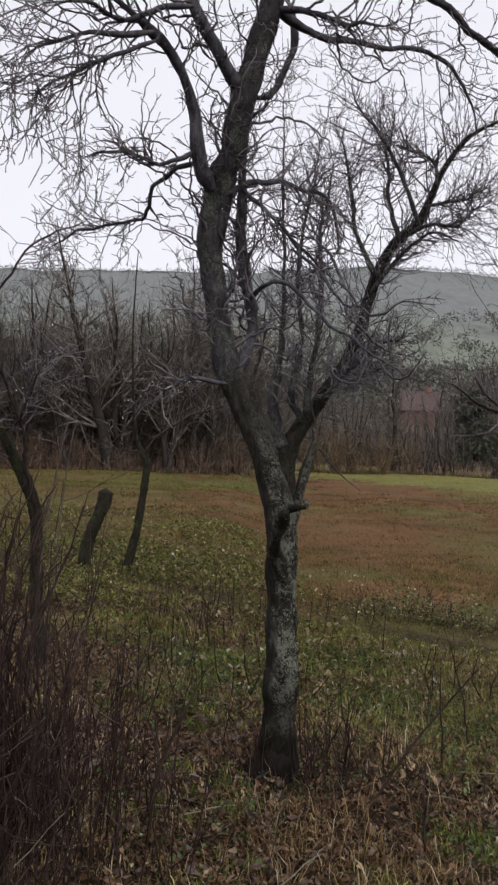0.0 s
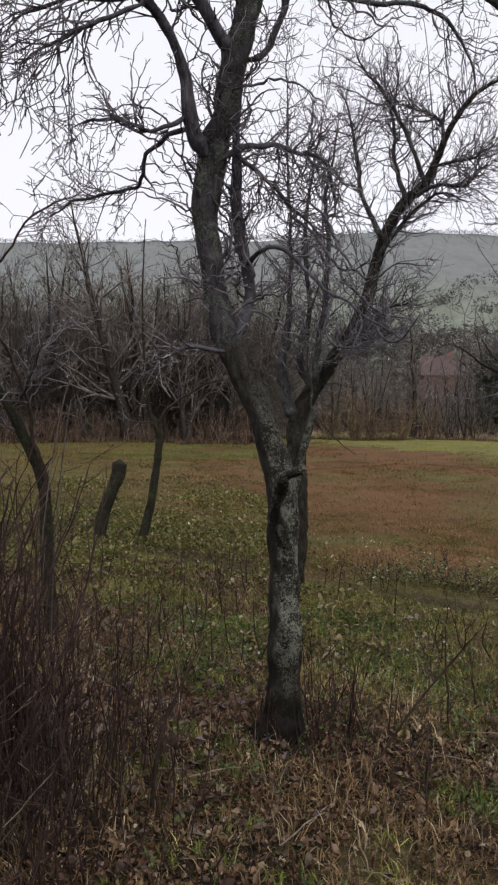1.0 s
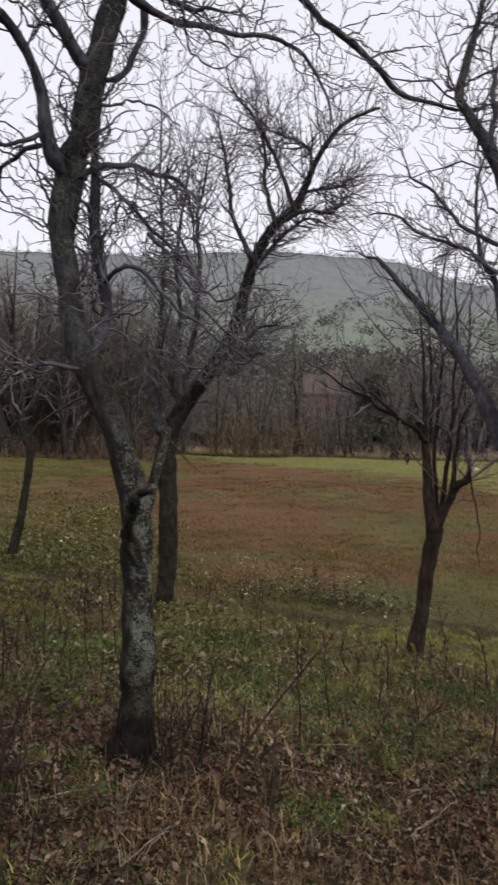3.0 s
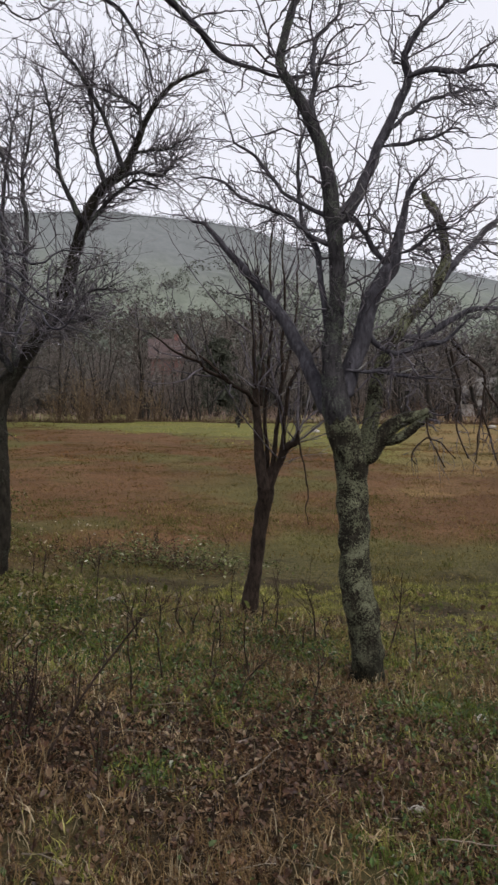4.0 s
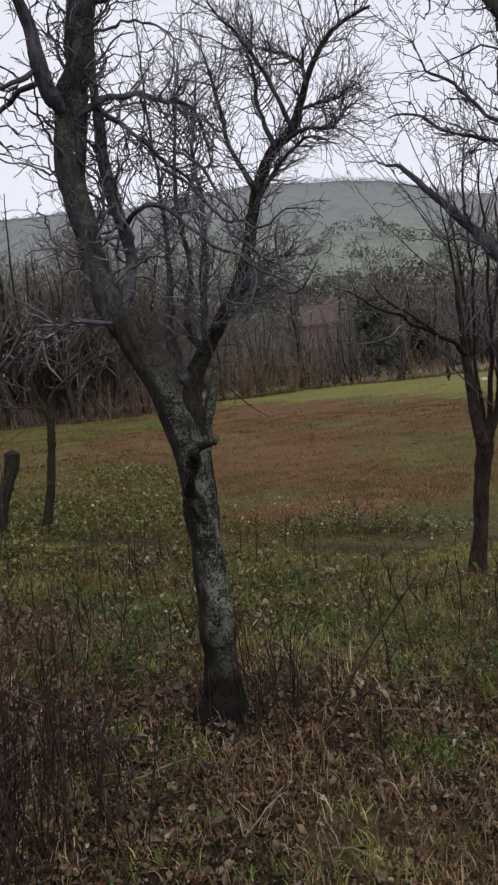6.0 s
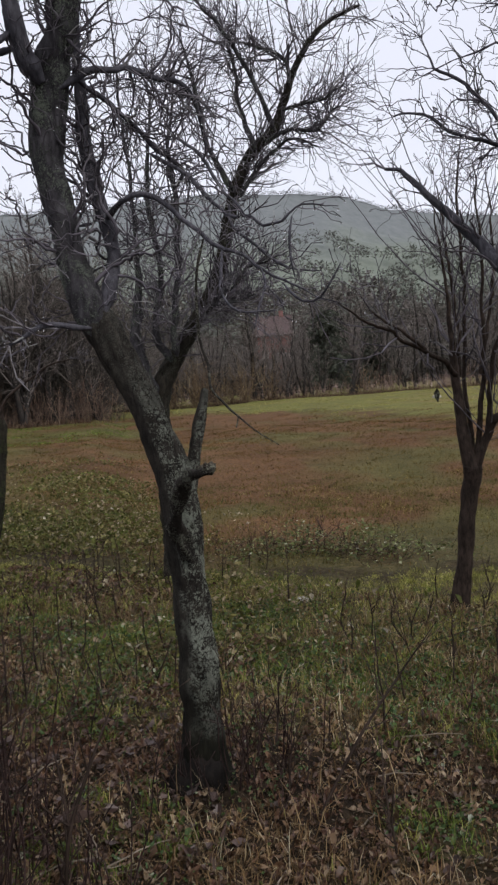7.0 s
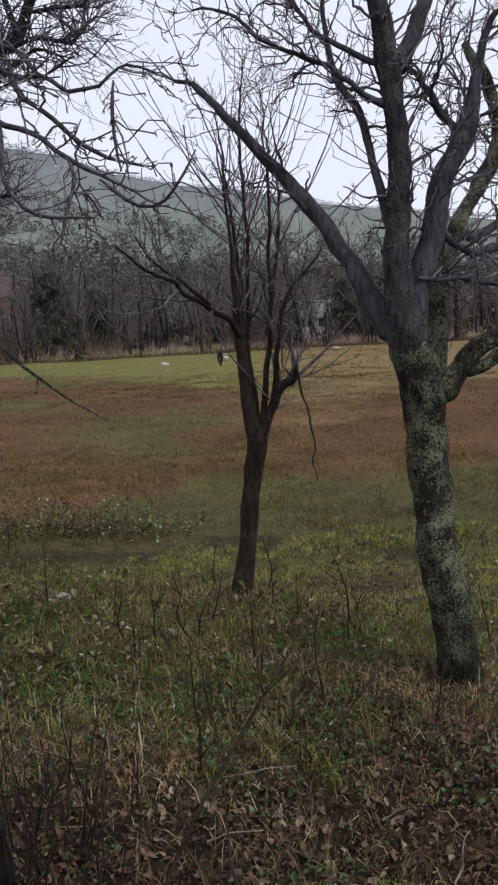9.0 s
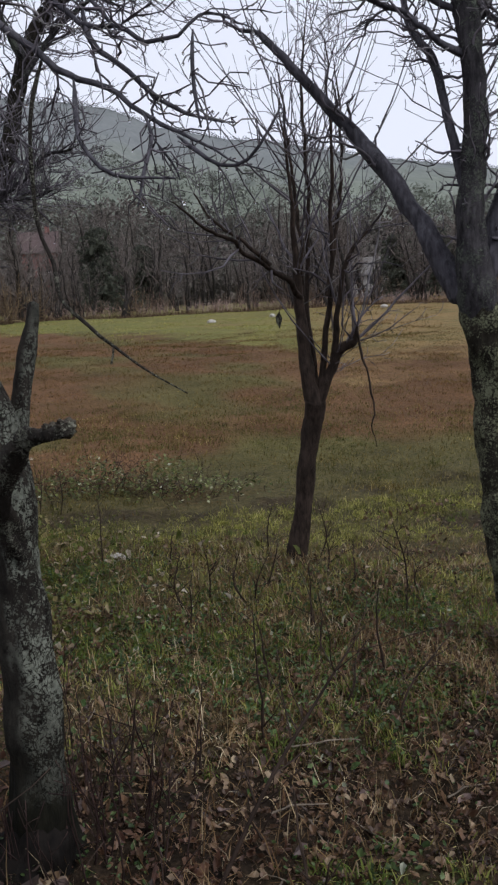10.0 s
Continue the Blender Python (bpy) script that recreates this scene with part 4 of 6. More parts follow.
    ("hanging_twig", [(2.84, 4.41, 1.35, 0.0049), (2.94, 4.42, 1.32, 0.0050), (2.99, 4.42, 1.27, 0.0038), (3.05, 4.43, 1.22, 0.0025)]),
    ("hanging_twig", [(3.07, 4.54, 1.89, 0.0104), (3.09, 4.52, 1.78, 0.0089), (3.12, 4.49, 1.64, 0.0064), (3.07, 4.47, 1.43, 0.0064), (3.11, 4.45, 1.30, 0.0052), (3.14, 4.43, 1.22, 0.0039)]),
    ("hanging_twig", [(3.23, 4.43, 1.69, 0.0064), (3.34, 4.40, 1.50, 0.0065), (3.38, 4.36, 1.34, 0.0052), (3.38, 4.33, 1.15, 0.0039)]),
    ("hanging_twig", [(3.35, 4.38, 1.43, 0.0052), (3.32, 4.35, 1.32, 0.0039), (3.28, 4.33, 1.22, 0.0025)]),
]
TREE_D = [
    ("trunk", [(2.36, 6.50, -0.25, 0.0896), (2.36, 6.46, -0.14, 0.0678), (2.40, 6.42, 0.15, 0.0600), (2.42, 6.38, 0.48, 0.0570), (2.45, 6.34, 0.76, 0.0609), (2.45, 6.30, 0.90, 0.0672)]),
    ("limb", [(2.44, 6.30, 0.86, 0.0560), (2.40, 6.30, 1.09, 0.0490), (2.38, 6.30, 1.36, 0.0425), (2.37, 6.30, 1.58, 0.0350), (2.36, 6.30, 1.81, 0.0250), (2.33, 6.30, 2.16, 0.0150), (2.29, 6.30, 2.69, 0.0075)]),
    ("limb", [(2.45, 6.30, 0.88, 0.0403), (2.47, 6.33, 1.13, 0.0225), (2.46, 6.37, 1.40, 0.0180), (2.49, 6.40, 1.72, 0.0181), (2.52, 6.43, 2.18, 0.0160), (2.53, 6.47, 2.83, 0.0117), (2.61, 6.50, 3.25, 0.0071)]),
    ("limb", [(2.46, 6.30, 0.88, 0.0448), (2.51, 6.28, 1.09, 0.0268), (2.52, 6.25, 1.36, 0.0222), (2.54, 6.22, 1.58, 0.0200), (2.55, 6.20, 1.99, 0.0155), (2.55, 6.18, 2.51, 0.0111), (2.52, 6.15, 2.99, 0.0067)]),
    ("limb", [(2.47, 6.30, 0.90, 0.0493), (2.54, 6.25, 1.09, 0.0379), (2.60, 6.20, 1.22, 0.0399), (2.65, 6.15, 1.26, 0.0353), (2.65, 6.10, 1.34, 0.0197)]),
    ("limb", [(2.56, 6.25, 1.11, 0.0312), (2.57, 6.20, 1.36, 0.0221), (2.57, 6.15, 1.54, 0.0198), (2.60, 6.10, 1.76, 0.0175), (2.73, 6.05, 1.94, 0.0131), (2.80, 6.00, 2.02, 0.0066)]),
    ("limb", [(2.37, 6.30, 1.54, 0.0267), (2.25, 6.23, 1.63, 0.0219), (2.10, 6.17, 1.73, 0.0194), (1.94, 6.10, 1.82, 0.0170), (1.75, 6.03, 1.91, 0.0146), (1.57, 5.97, 2.00, 0.0103), (1.43, 5.90, 2.05, 0.0061)]),
    ("limb", [(2.08, 6.10, 1.73, 0.0171), (1.93, 6.13, 1.87, 0.0128), (1.81, 6.17, 1.96, 0.0107), (1.68, 6.20, 2.13, 0.0064)]),
    ("limb", [(2.65, 6.10, 1.32, 0.0088), (2.67, 6.08, 1.14, 0.0077), (2.68, 6.06, 1.10, 0.0066), (2.70, 6.04, 0.88, 0.0066), (2.69, 6.02, 0.74, 0.0055), (2.70, 6.00, 0.61, 0.0044)]),
    ("limb", [(2.42, 6.35, 1.54, 0.0202), (2.45, 6.43, 2.00, 0.0160), (2.46, 6.52, 2.46, 0.0116), (2.45, 6.60, 2.94, 0.0071)]),
    ("limb", [(2.50, 6.20, 1.54, 0.0176), (2.66, 6.27, 1.99, 0.0157), (2.73, 6.33, 2.45, 0.0115), (2.74, 6.40, 2.92, 0.0070)]),
]
TREE_G = [
    ("trunk", [(-1.33, 5.60, 0.09, 0.0488), (-1.36, 5.57, 0.55, 0.0432), (-1.37, 5.55, 0.93, 0.0402), (-1.39, 5.53, 1.16, 0.0400), (-1.49, 5.50, 1.40, 0.0376), (-1.59, 5.45, 1.62, 0.0327), (-1.72, 5.40, 1.89, 0.0281), (-1.83, 5.35, 2.32, 0.0236), (-1.85, 5.30, 2.81, 0.0166)]),
    ("limb", [(-1.36, 5.50, 1.09, 0.0211), (-1.42, 5.46, 1.39, 0.0163), (-1.47, 5.42, 1.68, 0.0139), (-1.55, 5.38, 1.93, 0.0116), (-1.61, 5.34, 2.04, 0.0092), (-1.74, 5.30, 2.17, 0.0058)]),
    ("limb", [(-1.55, 5.40, 1.62, 0.0139), (-1.44, 5.33, 1.71, 0.0091), (-1.37, 5.27, 1.85, 0.0079), (-1.30, 5.20, 1.99, 0.0045)]),
    ("limb", [(-1.81, 5.30, 2.31, 0.0140), (-1.57, 5.22, 2.48, 0.0091), (-1.41, 5.15, 2.71, 0.0079), (-1.18, 5.08, 2.83, 0.0066), (-0.96, 5.00, 2.91, 0.0043)]),
]
TREE_E = [
    ("trunk", [(-1.44, 10.50, -0.03, 0.0616), (-1.35, 10.50, 0.43, 0.0510), (-1.28, 10.50, 0.85, 0.0482), (-1.24, 10.50, 1.21, 0.0456), (-1.24, 10.50, 1.42, 0.0481), (-1.36, 10.50, 1.66, 0.0228), (-1.43, 10.50, 2.19, 0.0153), (-1.45, 10.50, 3.18, 0.0103), (-1.41, 10.50, 4.03, 0.0052)]),
    ("limb", [(-1.22, 10.50, 1.38, 0.0304), (-1.18, 10.43, 1.59, 0.0226), (-0.96, 10.35, 1.81, 0.0174), (-0.68, 10.27, 1.96, 0.0148), (-0.40, 10.20, 2.03, 0.0122)]),
    ("limb", [(-1.27, 10.50, 1.40, 0.0203), (-1.31, 10.47, 1.49, 0.0152), (-1.48, 10.43, 1.51, 0.0101), (-1.65, 10.40, 1.54, 0.0050)]),
]
STUMP_F = [
    ("trunk", [(-1.97, 10.50, 0.02, 0.0934), (-1.94, 10.50, 0.27, 0.0752), (-1.86, 10.50, 0.55, 0.0784), (-1.77, 10.50, 0.77, 0.0817), (-1.72, 10.50, 0.99, 0.0922)]),
]


def spray_a(rng, paths, out):
    for k, (kind, p) in enumerate(paths):
        if kind == "upper_trunk":
            sprout(rng, p, 60, (0.2, 0.7), 2, out, NEAR, 0.1)
            sprout(rng, p[: len(p) // 2], 34, (0.12, 0.45), 2, out, NEAR, 0.05)
        elif k in (3, 14, 15, 16):
            sprout(rng, p, 13, (0.3, 0.8), 2, out, DROOP, 0.35)
            sprout(rng, p, 6, (0.2, 0.5), 2, out, NEAR, 0.3)
        elif k in (2, 10, 11, 17):
            sprout(rng, p, 19, (0.2, 0.7), 2, out, NEAR, 0.3)
        elif k in (5, 6):
            sprout(rng, p, 34, (0.15, 0.45), 2, out, NEAR, 0.2)
        elif k == 4:
            sprout(rng, p, 58, (0.2, 0.7), 2, out, NEAR, 0.05)
        elif k in (12, 13):
            sprout(rng, p, 22, (0.18, 0.5), 2, out, NEAR, 0.15, 0.3)
        elif k == 8:
            sprout(rng, p, 9, (0.12, 0.38), 2, out, NEAR, 0.2)
        elif k in (7, 19, 20, 21):
            sprout(rng, p, 9, (0.08, 0.3), 1, out, NEAR, 0.3)
        if k > 1 and kind == "limb" and k < 27:
            sprout(rng, p, 12 + int(0.35 * len(p)), (0.012, 0.034), 0, out, SPUR, 0.1, 0, 0.4)
        if k in (22, 23, 24, 25, 26):
            sprout(rng, p, 5, (0.04, 0.18), 0, out, NEAR, 0.2)


def spray_b(rng, paths, out):
    for k, (kind, p) in enumerate(paths):
        if k == 0:
            sprout(rng, p, 62, (0.25, 0.9), 2, out, UPRIGHT, 0.40, 0.4)
            sprout(rng, p, 42, (0.15, 0.5), 2, out, CROOKED, 0.35, 0.2)
        else:
            sprout(rng, p, 22, (0.25, 0.8), 2, out, UPRIGHT, 0.15, 0.3)
            sprout(rng, p, 26, (0.15, 0.5), 2, out, CROOKED, 0.10, 0.2)
    for k in (0, 1, 2, 3):
        sprout(rng, paths[k][1], 7, (0.6, 1.5), 1, out, SHOOT, 0.35, 2.0)
    for k in (1, 2, 3, 11, 12):
        sprout(rng, paths[k][1][: max(12, len(paths[k][1]) // 2)], 34, (0.15, 0.5), 2, out, CROOKED, 0.05, 0.2)


def spray_c(rng, paths, out):
    for k, (kind, p) in enumerate(paths):
        if kind == "upper_trunk":
            sprout(rng, p, 46, (0.2, 0.75), 2, out, NEAR, 0.1)
            sprout(rng, p, 24, (0.3, 0.85), 2, out, UPRIGHT, 0.25, 0.9)
        elif k == 0:
            continue
        elif k in (4, 5):
            sprout(rng, p, 4, (0.1, 0.3), 1, out, NEAR, 0.6)
        elif k >= 20:
            continue
        elif k == 1:
            sprout(rng, p, 12, (0.15, 0.5), 2, out, NEAR, 0.4)
        else:
            sprout(rng, p, 17, (0.2, 0.7), 2, out, NEAR, 0.25)
    for k in (2, 3, 10, 11):
        sprout(rng, paths[k][1], 10, (0.25, 0.7), 2, out, UPRIGHT, 0.25, 0.7)
    for kind, p in paths[1:]:
        sprout(rng, p, 4 + int(0.15 * len(p)), (0.03, 0.09), 0, out, SPUR, 0.1, 0, 0.5)
    for k in range(20, 28):
        sprout(rng, paths[k][1], 5, (0.06, 0.22), 0, out, HANG, 0.3, -0.5)


def spray_d(rng, paths, out):
    for k, (kind, p) in enumerate(paths[1:]):
        if k != 7:
            sprout(rng, p, 12, (0.15, 0.6), 1, out, UPRIGHT, 0.3, 0.5)
    for kind, p in paths[1:5]:
        sprout(rng, p, 9, (0.8, 1.7), 0, out, SHOOT, 0.4, 2.0)


def spray_e(rng, paths, out):
    for kind, p in paths:
        sprout(rng, p, 5, (0.15, 0.4), 1, out, UPRIGHT, 0.5, 0.3)


def spray_g(rng, paths, out):
    for k, (kind, p) in enumerate(paths):
        sprout(rng, p, 16 if k else 12, (0.2, 0.7), 2, out, CROOKED, 0.45)


# the lower trunks are crusted, the upper ones are plain
for limbs, cut in ((TREE_A, 11), (TREE_C, 9)):
    limbs.append(("upper_trunk", limbs[0][1][cut - 2 :]))
    limbs[0] = ("trunk", limbs[0][1][:cut])

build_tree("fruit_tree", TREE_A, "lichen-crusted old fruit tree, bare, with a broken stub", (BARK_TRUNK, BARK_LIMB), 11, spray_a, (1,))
build_tree("fruit_tree", TREE_B, "bare fruit tree with a wide spray of upright twigs", (BARK_SHADE, BARK_UPPER), 12, spray_b)
build_tree("fruit_tree", TREE_C, "bare leaning fruit tree with many thick crooked limbs", (BARK_OLIVE, BARK_LIMB), 13, spray_c, (4, 5, 6))
build_tree("fruit_tree", TREE_D, "young bare tree with a slim trunk and upright shoots", (BARK_DARK, BARK_DARK), 14, spray_d)
build_tree("sapling", TREE_E, "thin crooked bare sapling in the grass", (BARK_MOSS, BARK_DARK), 15, spray_e)
build_tree("fruit_tree", TREE_G, "mossy bent tree rising behind the thicket", (BARK_MOSS, BARK_DARK), 17, spray_g)
build_tree("stump", STUMP_F, "leaning weathered tree stump with a cut top", (BARK_MOSS, BARK_MOSS), 16, lambda rng, paths, out: None)



def withered_leaf(tree, at):
    """A dark dead leaf still hanging from a thread of twig."""
    path = smooth_path([(0, 0, 0.16, 0.002), (0.01, 0, 0.10, 0.0016), (0, 0, 0.03, 0.0014)], 0.02)
    stem = part("leaf_stalk", fast_mesh("leaf_stalk", *tube(path, 5)), BARK_DARK, tree, "thin dry stalk")
    stem.location = Vector(at) - tree.location
    v = [(0, 0, 0.035), (-0.022, 0.012, 0.0), (0.022, 0.008, -0.005), (0, -0.008, 0.0), (-0.014, 0.016, -0.035), (0.016, 0.012, -0.04), (0, -0.004, -0.035), (0.002, 0.006, -0.07)]
    f = [(0, 1, 3), (0, 3, 2), (1, 4, 6), (1, 6, 3), (3, 6, 5), (3, 5, 2), (4, 7, 6), (6, 7, 5)]
    leaf = part("withered_leaf", fast_mesh("withered_leaf", v, f), STUB, stem, "curled black dead leaf")
    leaf.location = (0, 0, 0)


withered_leaf(bpy.data.objects["fruit_tree.003"], (2.214, 6.280, 1.428))

# ---- hill and far woods ----
RIDGE = [(-60, 10.5), (-14, 11.7), (0, 12.4), (8, 12.8), (13.5, 12.5), (17, 12.0), (20, 10.9), (24.5, 9.9), (29, 9.4), (35, 8.0), (45, 6.5), (80, 6.0)]


def build_hill():
    az = np.radians(np.linspace(-75, 85, 260))
    top = np.interp(np.degrees(az), [a for a, _ in RIDGE], [e for _, e in RIDGE])
    rows = np.linspace(0, 1, 46)
    A, U = np.meshgrid(az, rows, indexing="xy")
    D = 130 + 230 * U
    E = np.interp(np.degrees(A), [a for a, _ in RIDGE], [e for _, e in RIDGE])
    crest = 360 * np.tan(np.radians(E)) + 1.5
    Z = crest * (U ** 1.15) - 1.0
    X, Y = D * np.sin(A), D * np.cos(A)
    Z = Z + (1.6 * lumps(X, Y, 0.09, 21) + 1.0 * lumps(X, Y, 0.3, 22)) * np.sin(np.pi * np.clip(U, 0, 0.97)) ** 0.5
    X2, Y2, Z2 = 440 * np.sin(az), 440 * np.cos(az), 0 * az - 5
    v = np.vstack([np.stack([X, Y, Z], -1).reshape(-1, 3), np.stack([X2, Y2, Z2], -1)])
    n, m = len(rows) + 1, len(az)
    i, j = np.meshgrid(np.arange(n - 1), np.arange(m - 1), indexing="ij")
    q = np.stack([i * m + j, i * m + j + 1, (i + 1) * m + j + 1, (i + 1) * m + j], -1).reshape(-1, 4)
    mat, nn, l, b = material("hazy_hill_woods", 0.95)
    b.inputs["Specular IOR Level"].default_value = 0.05
    c = nn.new("ShaderNodeTexCoord").outputs["Object"]
    slope = nn.new("ShaderNodeMapping")
    slope.inputs["Scale"].default_value = (1, 0.12, 1.2)
    l.new(c, slope.inputs[0])
    f, g = noise_tex(nn, l, slope.outputs[0], 0.35, 8, 0.7), noise_tex(nn, l, slope.outputs[0], 0.05, 4, 0.55)
    # pale scrub and pasture low, grey woods towards the crest; haze put into both
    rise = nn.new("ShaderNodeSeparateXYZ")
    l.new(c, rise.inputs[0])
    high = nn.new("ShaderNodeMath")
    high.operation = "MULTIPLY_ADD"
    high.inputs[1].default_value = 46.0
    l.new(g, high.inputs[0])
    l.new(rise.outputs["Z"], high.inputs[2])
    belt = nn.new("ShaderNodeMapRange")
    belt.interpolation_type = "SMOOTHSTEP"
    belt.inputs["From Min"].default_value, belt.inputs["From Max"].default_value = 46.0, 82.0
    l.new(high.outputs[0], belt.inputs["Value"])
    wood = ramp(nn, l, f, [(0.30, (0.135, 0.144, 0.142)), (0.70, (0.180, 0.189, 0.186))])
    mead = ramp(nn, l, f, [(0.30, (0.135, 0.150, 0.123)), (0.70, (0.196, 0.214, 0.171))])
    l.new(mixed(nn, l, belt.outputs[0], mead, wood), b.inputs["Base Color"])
    bumped(nn, l, b, f, 0.10, 1.0)
    tagged(part("hill", fast_mesh("hill", v, q), mat), "long wooded hill, distance haze painted into its grey-green", "hill", kind="structure")
    # rounded bare crowns: a loose shell of twig sprays each, thick at the foot and along the crest
    rng = np.random.default_rng(31)

    def crowns(name, a, u, r, shards, mat, label):
        k = len(a)
        d = 130 + 230 * u
        e = np.interp(np.degrees(a), [p for p, _ in RIDGE], [p for _, p in RIDGE])
        z = (360 * np.tan(np.radians(e)) + 1.5) * np.clip(u, 0, 1) ** 1.15 - 1.5
        base = np.stack([d * np.sin(a), d * np.cos(a), z], -1)
        th, ph = rng.uniform(0, 6.28, (k, shards)), np.arccos(rng.uniform(-0.2, 1, (k, shards)))
        way = np.stack([np.cos(th) * np.sin(ph), np.sin(th) * np.sin(ph), 1.15 * np.cos(ph)], -1)
        mid = base[:, None] + np.array((0, 0, 1.0)) * (0.9 * r)[:, None, None] + way * (r[:, None] * rng.uniform(0.6, 1.05, (k, shards)))[..., None]
        p1, p2 = rng.normal(0, 1, (k, shards, 3)), rng.normal(0, 1, (k, shards, 3))
        size = (0.13 * r)[:, None, None]
        v = np.stack([mid - p1 * size * 0.6, mid + p1 * size * 0.6, mid + p2 * size], 2).reshape(-1, 3)
        tagged(part(name, fast_mesh(name, v, np.arange(len(v)).reshape(-1, 3), False), mat), label, "woods", kind="stuff")

    # hill and foot crowns carry the slope's distance haze in their tones
    grey = island("hazy_hill_crowns", [(0.0, (0.132, 0.130, 0.120)), (0.7, (0.165, 0.164, 0.150)), (1.0, (0.188, 0.192, 0.155))], 0.95, 0.3, 0.0, (0.195, 0.21, 0.165), 0.8, 0.05)
    dark = island("ridge_crowns", [(0.0, (0.075, 0.08, 0.078)), (1.0, (0.12, 0.127, 0.122))], 0.95, 0.0, 0.0, (0.09, 0.1, 0.09), 0.4, 0.05)
    brown = island("hazy_foot_crowns", [(0.0, (0.120, 0.100, 0.093)), (0.7, (0.160, 0.136, 0.125)), (1.0, (0.194, 0.171, 0.150))], 0.95, 0.2, 0.0, (0.14, 0.14, 0.11), 0.6, 0.06)
    crowns("hill_trees", np.radians(rng.uniform(-24, 48, 1200)), 0.04 + rng.uniform(0, 1, 1200) ** 1.8 * 0.56, rng.uniform(1.6, 3.2, 1200), 80, grey, "grey-green bare woods covering the far hillside")
    crowns("ridge_trees", np.radians(np.linspace(-24, 48, 700)), rng.uniform(0.975, 1.0, 700), rng.uniform(0.7, 1.35, 700), 50, dark, "dark line of small bare trees along the hill's crest")
    crowns("foot_trees", np.radians(rng.uniform(-26, 50, 2300)), -0.05 + 0.36 * rng.uniform(0, 1, 2300) ** 1.7, rng.uniform(1.8, 3.8, 2300), 80, brown, "brown bare woods at the foot of the hill")



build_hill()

FAR = dict(sides=3, seg=0.7, wobble=0.26, pull=(0, 0, 0.35), dens=(4.0, 2.6, 1.3), ratio=0.55, tip=0.008)


def bare_tree(seed, tall, stems, label):
    rng = np.random.default_rng(seed)
    tree = root("bare_tree", (0, 0, 0), label, "tree", "trees along the field's far edge")
    trunk, crown = [], []
    for s in range(stems):
        lean = rng.normal(0, 0.10 + 0.09 * (stems > 1), 2)
        h = tall * rng.uniform(0.75, 1.0)
        z = np.linspace(0, 1, 9)
        r0 = 0.022 * h / math.sqrt(stems) + 0.03
        foot = rng.normal(0, 0.22 * (stems > 1), 2)
        w = np.cumsum(rng.normal(0, 0.09, (9, 2)), 0)
        p = np.c_[foot[0] + lean[0] * h * z + w[:, 0], foot[1] + lean[1] * h * z + w[:, 1], h * z - 0.15, np.linspace(r0, 0.012, 9)]
        path = smooth_path(p, 0.5)
        trunk.append(tube(path, 7, 0.06, rng))
        sprout_far(rng, path, int(5.0 * h / stems ** 0.5), h, crown)
    part("trunk", fast_mesh("trunk", *joined(trunk)), BARK_FAR, tree)
    part("crown", shoots_mesh("crown", crown), WOOD, tree, "haze of bare twigs")
    return tree


def sprout_far(rng, path, count, h, out):
    t = np.gradient(path[:, :3], axis=0)
    for f in rng.uniform(0.18, 0.98, count):
        i = int(f * (len(path) - 1))
        w = t[i] / np.linalg.norm(t[i])
        side = rng.normal(0, 1, 3)
        side -= w * (side @ w)
        side /= np.linalg.norm(side)
        c = rng.uniform(0.4, 1.0)
        twigs(rng, path[i, :3], w * math.cos(c) + side * math.sin(c), h * rng.uniform(0.16, 0.36) * (1.15 - 0.6 * f), max(0.012, 0.4 * path[i, 3]), 2, out, FAR)


BARK_FAR = plain("far_bark", (0.019, 0.017, 0.015), (0.044, 0.038, 0.034), 6, 0.9, 0.4)
kinds = [bare_tree(101, 9.0, 1, "tall bare tree at the meadow's edge"), bare_tree(102, 7.5, 1, "bare tree at the meadow's edge"), bare_tree(103, 6.5, 3, "bare many-stemmed tree at the meadow's edge"),
         bare_tree(104, 8.5, 2, "bare twin-stemmed tree at the meadow's edge"), bare_tree(105, 5.0, 4, "low bare many-stemmed tree at the meadow's edge"), bare_tree(106, 10.0, 1, "tall slender bare tree at the meadow's edge")]
rng = np.random.default_rng(77)
spots = []
for k in range(26):
    a = -16 + 62 * (k + rng.uniform(-0.4, 0.4)) / 26
    for _ in range(int(rng.integers(1, 5))):
        spots.append((a + rng.normal(0, 0.35), rng.uniform(72, 86), rng.uniform(0.7, 1.25)))
for k in range(150):
    spots.append((-22 + 70 * (k + rng.uniform(-0.45, 0.45)) / 150, rng.uniform(88, 126), rng.uniform(1.05, 1.65)))
for k in range(135):
    spots.append((-26 + 26 * (k + rng.uniform(-0.45, 0.45)) / 135, rng.uniform(48, 78), rng.uniform(1.05, 1.7)))
for k in range(18):
    spots.append((rng.uniform(9.5, 14.5), rng.uniform(76, 100), rng.uniform(0.85, 1.15)))
# lower growth in front of the red house
spots = [(a, d, 0.74 * s if abs(a - 11.7) < 0.9 else s) for a, d, s in spots]
for k, (a, d, s) in enumerate(spots):
    x, y = d * math.sin(radians(a)), d * math.cos(radians(a))
    m = pose(x, y, float(height(x, y)) - 0.05, 0, 0, rng.uniform(0, 360)) @ Matrix.Diagonal((s, s, s, 1))
    i = int(rng.integers(0, 6))
    if k < 6:
        kinds[k].matrix_basis = m
    else:
        c = copy_thing(kinds[i], pose(0, 0, 0))
        c.matrix_basis = m


